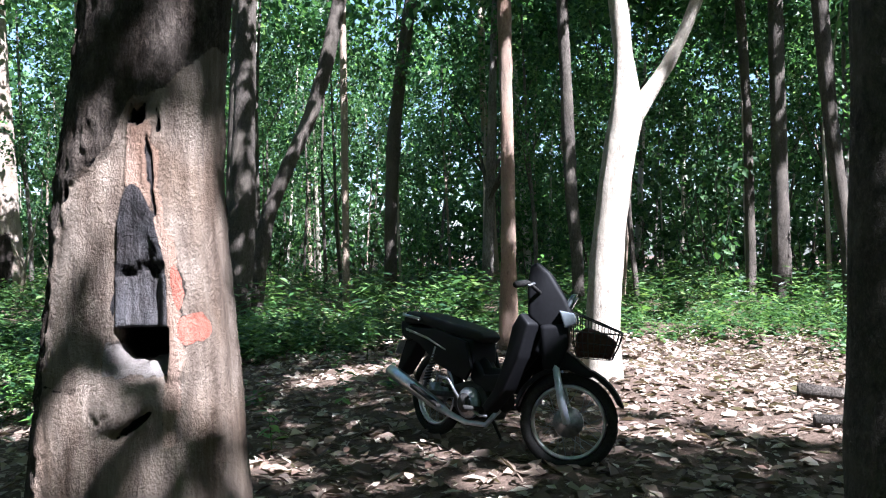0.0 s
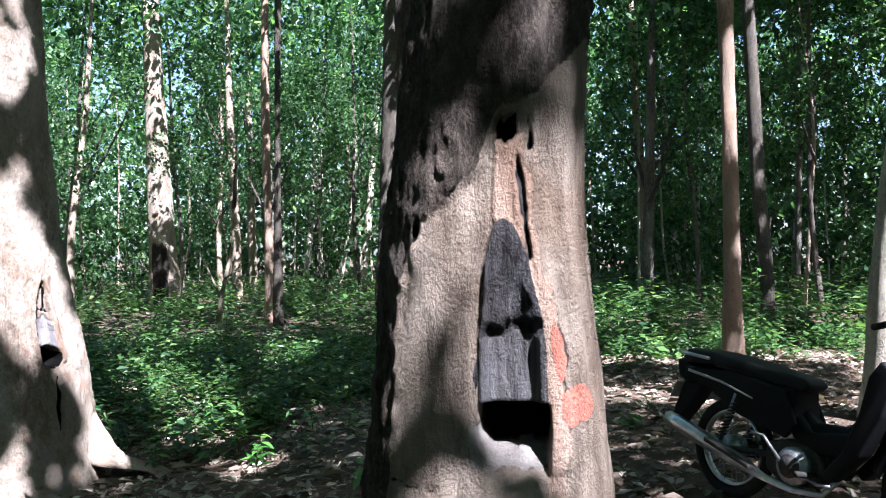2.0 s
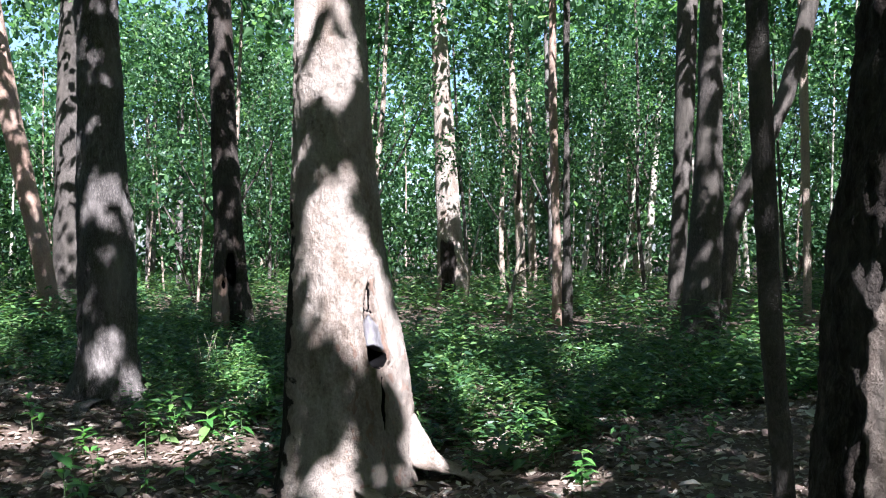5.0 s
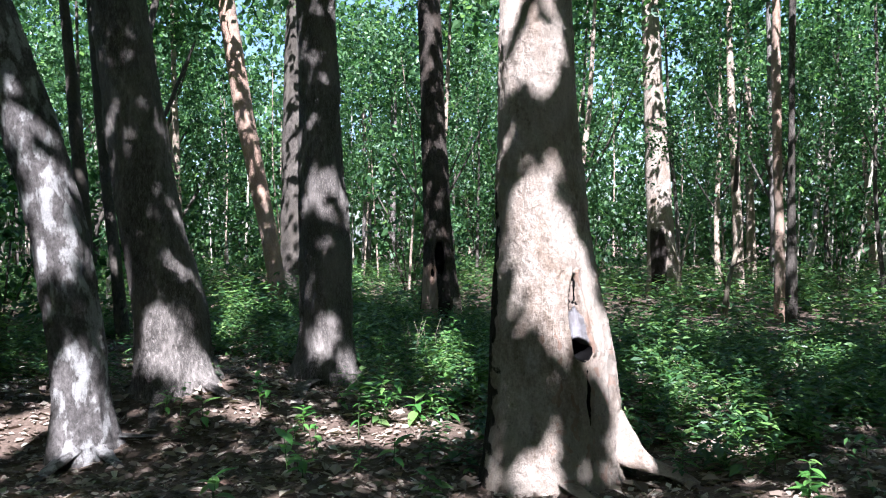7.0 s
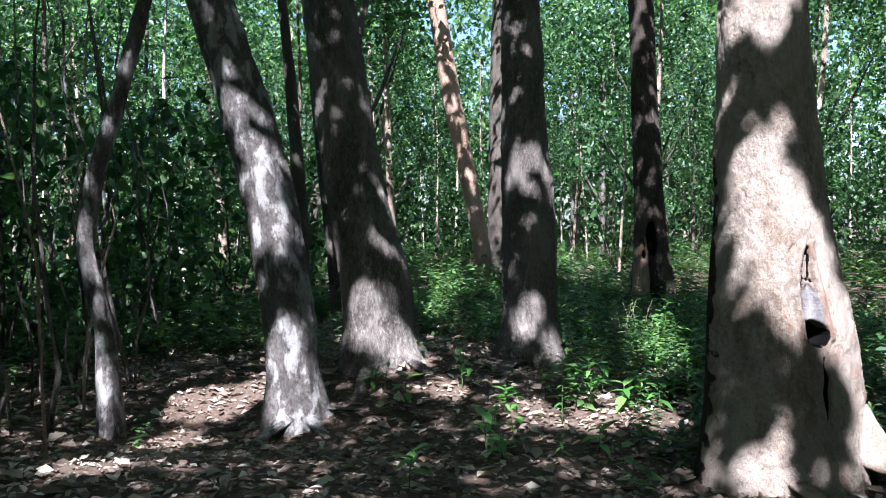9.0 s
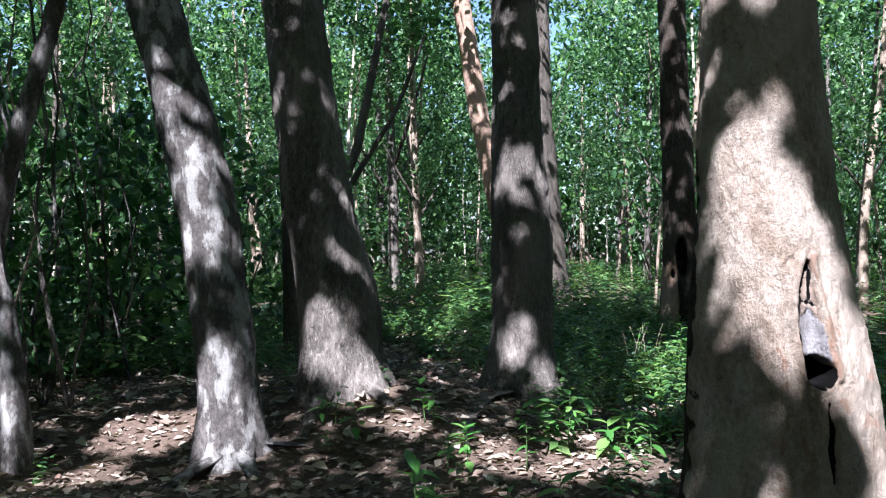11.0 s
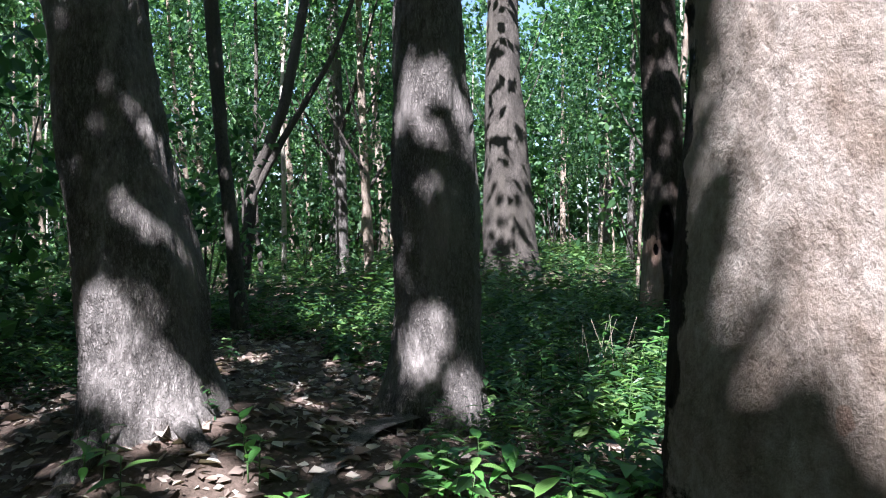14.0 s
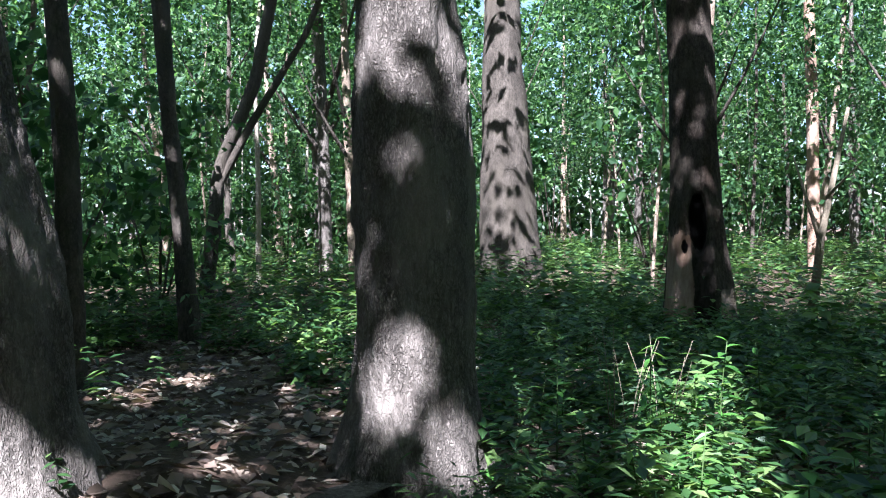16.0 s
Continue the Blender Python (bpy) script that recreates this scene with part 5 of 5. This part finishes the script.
    part("basket_load", moved(profile([(1.22, 0.66), (1.42, 0.66), (1.44, 0.76), (1.36, 0.80), (1.26, 0.83), (1.21, 0.78)], 0.09, 0.03), steer), CLOTH, basket, "brown cloth bundle")
    bike.matrix_basis = m
    return bike


motorbike(pose(-0.06, 5.56, float(height(-0.06, 5.56)) + 0.0, -6, 0, -54.4))


# ---- single plants, branches and clutter ----
def leaf_shape(name, length, half, mat):
    bm = bmesh.new()
    n, rows = 6, []
    for i in range(n + 1):
        f = i / n
        w = half * math.sin(math.pi * f ** 0.8) * (1 - 0.25 * f)
        z = -0.22 * length * f * f
        rows.append((bm.verts.new((length * f, -w, z + w * 0.3)), bm.verts.new((length * f, 0, z)), bm.verts.new((length * f, w, z + w * 0.3))))
    for a, b in zip(rows, rows[1:]):
        bm.faces.new((a[0], b[0], b[1], a[1]))
        bm.faces.new((a[1], b[1], b[2], a[2]))
    bmesh.ops.remove_doubles(bm, verts=bm.verts, dist=1e-5)
    me = bpy.data.meshes.new(name)
    bm.to_mesh(me)
    bm.free()
    me.materials.append(mat)
    for p in me.polygons:
        p.use_smooth = True
    return me


def single_leaf_material():
    m, n, l, b = material("leaf_broad", 0.4)
    r = ramp(n, [(0.0, (0.06, 0.17, 0.035)), (0.6, (0.10, 0.26, 0.05)), (1.0, (0.20, 0.34, 0.09))])
    info = n.new("ShaderNodeObjectInfo")
    l.new(info.outputs["Random"], r.inputs["Fac"])
    w = n.new("ShaderNodeTexWave")
    w.inputs["Scale"].default_value, w.inputs["Distortion"].default_value = 30, 1.5
    l.new(coords(n, l), w.inputs["Vector"])
    c = mixed(n, l, 0.25, r.outputs["Color"], w.outputs["Color"], "MULTIPLY")
    l.new(c, b.inputs["Base Color"])
    t = n.new("ShaderNodeBsdfTranslucent")
    l.new(mixed(n, l, 1.0, c, (1.45, 1.5, 0.85), "MULTIPLY"), t.inputs["Color"])
    x = n.new("ShaderNodeMixShader")
    x.inputs["Fac"].default_value = 0.4
    l.new(b.outputs["BSDF"], x.inputs[1])
    l.new(t.outputs["BSDF"], x.inputs[2])
    l.new(x.outputs["Shader"], n["Material Output"].inputs["Surface"])
    return m


LEAF_BROAD = single_leaf_material()
STEM = plain("green_stem", (0.07, 0.11, 0.04), 0.6, 0, 40, 0.4)
TWIG = plain("dry_twig", (0.20, 0.165, 0.12), 0.85, 0, 40, 0.4, 0.003)
SHAPES = [leaf_shape("leaf", 0.10, 0.018, LEAF_BROAD), leaf_shape("leaf", 0.13, 0.034, LEAF_BROAD), leaf_shape("leaf", 0.20, 0.05, LEAF_BROAD)]
DEAD_SHAPE = leaf_shape("leaf", 0.16, 0.045, plain("orange_leaf", (0.45, 0.20, 0.06), 0.6, 0, 30, 0.35))


def seedling(x, y, tall, count, shape, seed, label="green seedling with pointed leaves in leaf litter", lean=0.15, scale=1.0):
    rng = random.Random(seed)
    z = float(height(x, y))
    ob = tagged(new("seedling"), label, "plant", "seedlings on the forest floor")
    ob.location = (x, y, z)
    dx, dy = rng.uniform(-lean, lean) * tall, rng.uniform(-lean, lean) * tall
    line = [(dx * f * f, dy * f * f, tall * f - 0.02) for f in (0, 0.25, 0.5, 0.75, 1.0)]
    part("stem", tube(line, [0.006, 0.005, 0.004, 0.003, 0.002], 6), STEM, ob)
    for i in range(count):
        f = 0.3 + 0.7 * (i + 1) / count
        a = i * 2.4 + rng.uniform(-0.4, 0.4)
        leaf = new("leaf", shape)
        leaf.parent = ob
        leaf.matrix_basis = pose(dx * f * f, dy * f * f, tall * f - 0.02, 0, rng.uniform(-40, 20), math.degrees(a)) @ Matrix.Scale(scale * rng.uniform(0.7, 1.2) * (1.15 - 0.35 * f), 4)
    return ob


A, B, C = SHAPES
for row in [(-9.32, 8.83, 0.62, 11, B, 1), (-8.81, 8.93, 0.75, 14, A, 2), (-9.04, 8.07, 0.42, 6, C, 3), (-8.52, 8.95, 0.55, 14, A, 4), (-8.63, 5.42, 0.35, 7, B, 6), (-8.25, 6.07, 0.38, 8, B, 7),
            (-7.55, 6.80, 0.30, 9, B, 8), (-7.01, 7.59, 0.28, 6, C, 9), (-8.43, 8.70, 0.7, 16, A, 10), (-6.19, 4.16, 0.22, 4, C, 11), (-7.33, 5.75, 0.25, 7, B, 12), (-7.58, 6.88, 0.28, 9, B, 13),
            (-6.86, 7.30, 0.26, 6, C, 14), (-3.86, 7.84, 0.26, 5, C, 15), (-3.31, 6.86, 0.25, 9, B, 16), (-5.18, 8.67, 0.5, 14, A, 17), (-1.09, 5.22, 0.3, 10, B, 18), (-0.86, 9.33, 0.5, 10, B, 19),
            (-0.40, 11.79, 1.0, 12, B, 20), (-8.13, 6.09, 0.3, 8, B, 21), (-7.50, 7.02, 0.35, 10, B, 22), (-6.98, 7.51, 0.25, 7, C, 23), (-8.76, 5.34, 0.3, 9, B, 24), (-3.19, 6.42, 0.24, 10, B, 25),
            (-5.13, 8.46, 0.4, 12, A, 26), (-6.07, 4.08, 0.22, 3, C, 27), (-3.74, 7.45, 0.3, 9, B, 28), (-5.37, 8.49, 0.45, 12, B, 29), (1.25, 10.6, 1.2, 16, B, 30), (-2.2, 5.6, 0.22, 7, B, 31),
            (-6.6, 5.2, 0.18, 5, B, 32), (-9.6, 9.1, 0.5, 10, B, 33), (-7.9, 8.4, 0.45, 12, A, 34), (-8.2, 9.6, 0.55, 12, A, 35), (-7.6, 9.3, 0.5, 12, A, 36)]:
    seedling(*row)
rng_seed = random.Random(51)
for k in range(26):
    seedling(rng_seed.uniform(-8.3, -6.1), rng_seed.uniform(5.0, 8.4), rng_seed.uniform(0.16, 0.36), rng_seed.randint(5, 10), SHAPES[rng_seed.choice((0, 1, 1, 2))], 60 + k)
for k in range(14):
    seedling(rng_seed.uniform(-9.0, -7.2), rng_seed.uniform(8.2, 9.8), rng_seed.uniform(0.35, 0.7), rng_seed.randint(9, 15), SHAPES[rng_seed.choice((0, 0, 1))], 90 + k)
for k in range(10):
    seedling(rng_seed.uniform(-4.4, -2.4), rng_seed.uniform(7.2, 8.8), rng_seed.uniform(0.2, 0.4), rng_seed.randint(6, 11), SHAPES[rng_seed.choice((0, 1, 1))], 110 + k)


def twiggy(name, label, category, lines, mat):
    ob = tagged(new(name), label, category)
    for i, (pts, r) in enumerate(lines):
        n = len(pts)
        part("twig" if r < 0.02 else "branch", tube(pts, [r * (1 - 0.7 * k / (n - 1)) for k in range(n)], 8), mat, ob)
    return ob


def on_ground(x, y, up=0.0):
    return (x, y, float(height(x, y)) + up)


rng_twig = random.Random(3)
for bx, by, tall in ((-8.95, 8.95, 0.8), (-8.75, 9.1, 0.7), (-9.05, 9.15, 0.65), (-8.6, 9.0, 0.6), (-4.9, 8.2, 0.5)):
    lines = []
    for k in range(3):
        dx, dy = rng_twig.uniform(-0.25, 0.25), rng_twig.uniform(-0.25, 0.25)
        lines.append(([on_ground(bx, by, -0.02), on_ground(bx + dx * 0.4, by + dy * 0.4, tall * 0.55), on_ground(bx + dx, by + dy, tall)], 0.004))
    twiggy("dead_stalk", "thin dry stalks standing among herbs", "plant", lines, TWIG)
twiggy("fallen_branch", "pale fallen branch lying beside a tree foot", "branch", [([on_ground(-9.0, 8.2, 0.03), on_ground(-8.6, 8.3, 0.05), on_ground(-8.2, 8.28, 0.03), on_ground(-7.7, 8.4, 0.03)], 0.03)], TWIG)
twiggy("fallen_log", "dark rotten log on the sunlit litter", "log", [([on_ground(2.75, 6.35, 0.05), on_ground(3.1, 6.25, 0.06), on_ground(3.7, 6.1, 0.06)], 0.075)], BARK_GREY)
twiggy("fallen_log", "dark rotten log at the edge of the clearing", "log", [([on_ground(2.45, 5.4, 0.03), on_ground(2.9, 5.33, 0.04), on_ground(3.5, 5.2, 0.04)], 0.05)], BARK_GREY)
for bx, by, s, h in ((-10.6, 20.5, 1.0, 2.2), (-11.6, 14.6, 1.0, 2.6), (-7.4, 15.5, 0.8, 1.9)):
    z = float(height(bx, by))
    twiggy("dead_snag", "bleached dead sapling leaning over", "dead tree", [([(bx, by, z - 0.05), (bx + 0.12 * s, by, z + h * 0.4), (bx + 0.4 * s, by + 0.1, z + h)], 0.07),
           ([(bx + 0.12 * s, by, z + h * 0.4), (bx - 0.25, by, z + h * 0.8)], 0.03), ([(bx + 0.2 * s, by, z + h * 0.6), (bx + 0.7, by - 0.1, z + h * 0.75)], 0.02)], TWIG)


def liana(x, y, top, seed):
    r = random.Random(seed)
    pts, px, py = [], x, y
    for k in range(9):
        f = k / 8
        pts.append((px, py, float(height(x, y)) - 0.05 + top * f))
        px += r.uniform(-0.16, 0.16)
        py += r.uniform(-0.16, 0.16)
    return pts


for k, (x, y, top) in enumerate([(-9.6, 2.6, 4.5), (-10.3, 3.0, 5.0), (-9.2, 2.1, 4.2), (-11.0, 2.2, 5.0), (-10.8, 3.6, 5.5), (-11.8, 3.2, 5.0), (-9.9, 1.6, 4.0), (-12.3, 4.4, 5.0), (-11.4, 1.4, 4.5)]):
    twiggy("liana", "thin twisted woody liana hanging in shade", "liana", [(liana(x, y, top, k), 0.028), (liana(x + 0.1, y, top * 0.8, k + 30), 0.015)], BARK_MOTTLED if k % 2 else BARK_DARK)

for k, (x, y, top) in enumerate([(-9.4, 2.3, 4.8), (-9.7, 2.9, 5.0), (-10.0, 2.2, 5.2), (-8.4, 2.4, 4.0), (-10.5, 2.6, 5.4), (-9.0, 1.7, 4.2), (-10.9, 3.1, 5.0)]):
    twiggy("liana", "pale thin liana hanging beside a mottled sapling", "liana", [(liana(x, y, top, k + 70), 0.016)], BARK_PALE if k % 2 else BARK_MOTTLED)


def fallen_leaves():
    """Curled brown leaves that lie singly on the litter."""
    m, n, l, s = material("leaf_fallen", 0.6)
    r = ramp(n, [(0.0, (0.09, 0.055, 0.04)), (0.5, (0.22, 0.135, 0.10)), (0.85, (0.36, 0.25, 0.19)), (1.0, (0.46, 0.36, 0.28))])
    info = n.new("ShaderNodeObjectInfo")
    l.new(info.outputs["Random"], r.inputs["Fac"])
    l.new(mixed(n, l, 0.4, r.outputs["Color"], fine_rgb(n, l, noise_tex(n, l, coords(n, l), 60, 5)), "MULTIPLY"), s.inputs["Base Color"])
    shapes = [leaf_shape("leaf", a, w, m) for a, w in ((0.07, 0.02), (0.095, 0.024), (0.065, 0.024), (0.11, 0.032))]
    ground = bpy.data.objects["ground"]
    rng = random.Random(9)
    spots = [(1.5, 5.2, 1.8, 1.3), (-7.4, 4.6, 1.7, 1.1), (-4.2, 5.9, 1.3, 0.9), (-10.6, 6.8, 1.5, 0.6), (-6.8, 6.2, 1.2, 0.8), (-1.0, 5.0, 1.0, 0.7)]
    for k in range(290):
        cx, cy, rx, ry = spots[k % len(spots)]
        x, y = rng.gauss(cx, rx * 0.6), rng.gauss(cy, ry * 0.6)
        leaf = new("leaf", shapes[k % 4])
        leaf.parent = ground
        leaf.matrix_basis = pose(x, y, float(height(x, y)) + 0.035, rng.uniform(-35, 35), rng.uniform(-25, 15), rng.uniform(0, 360))


fallen_leaves()
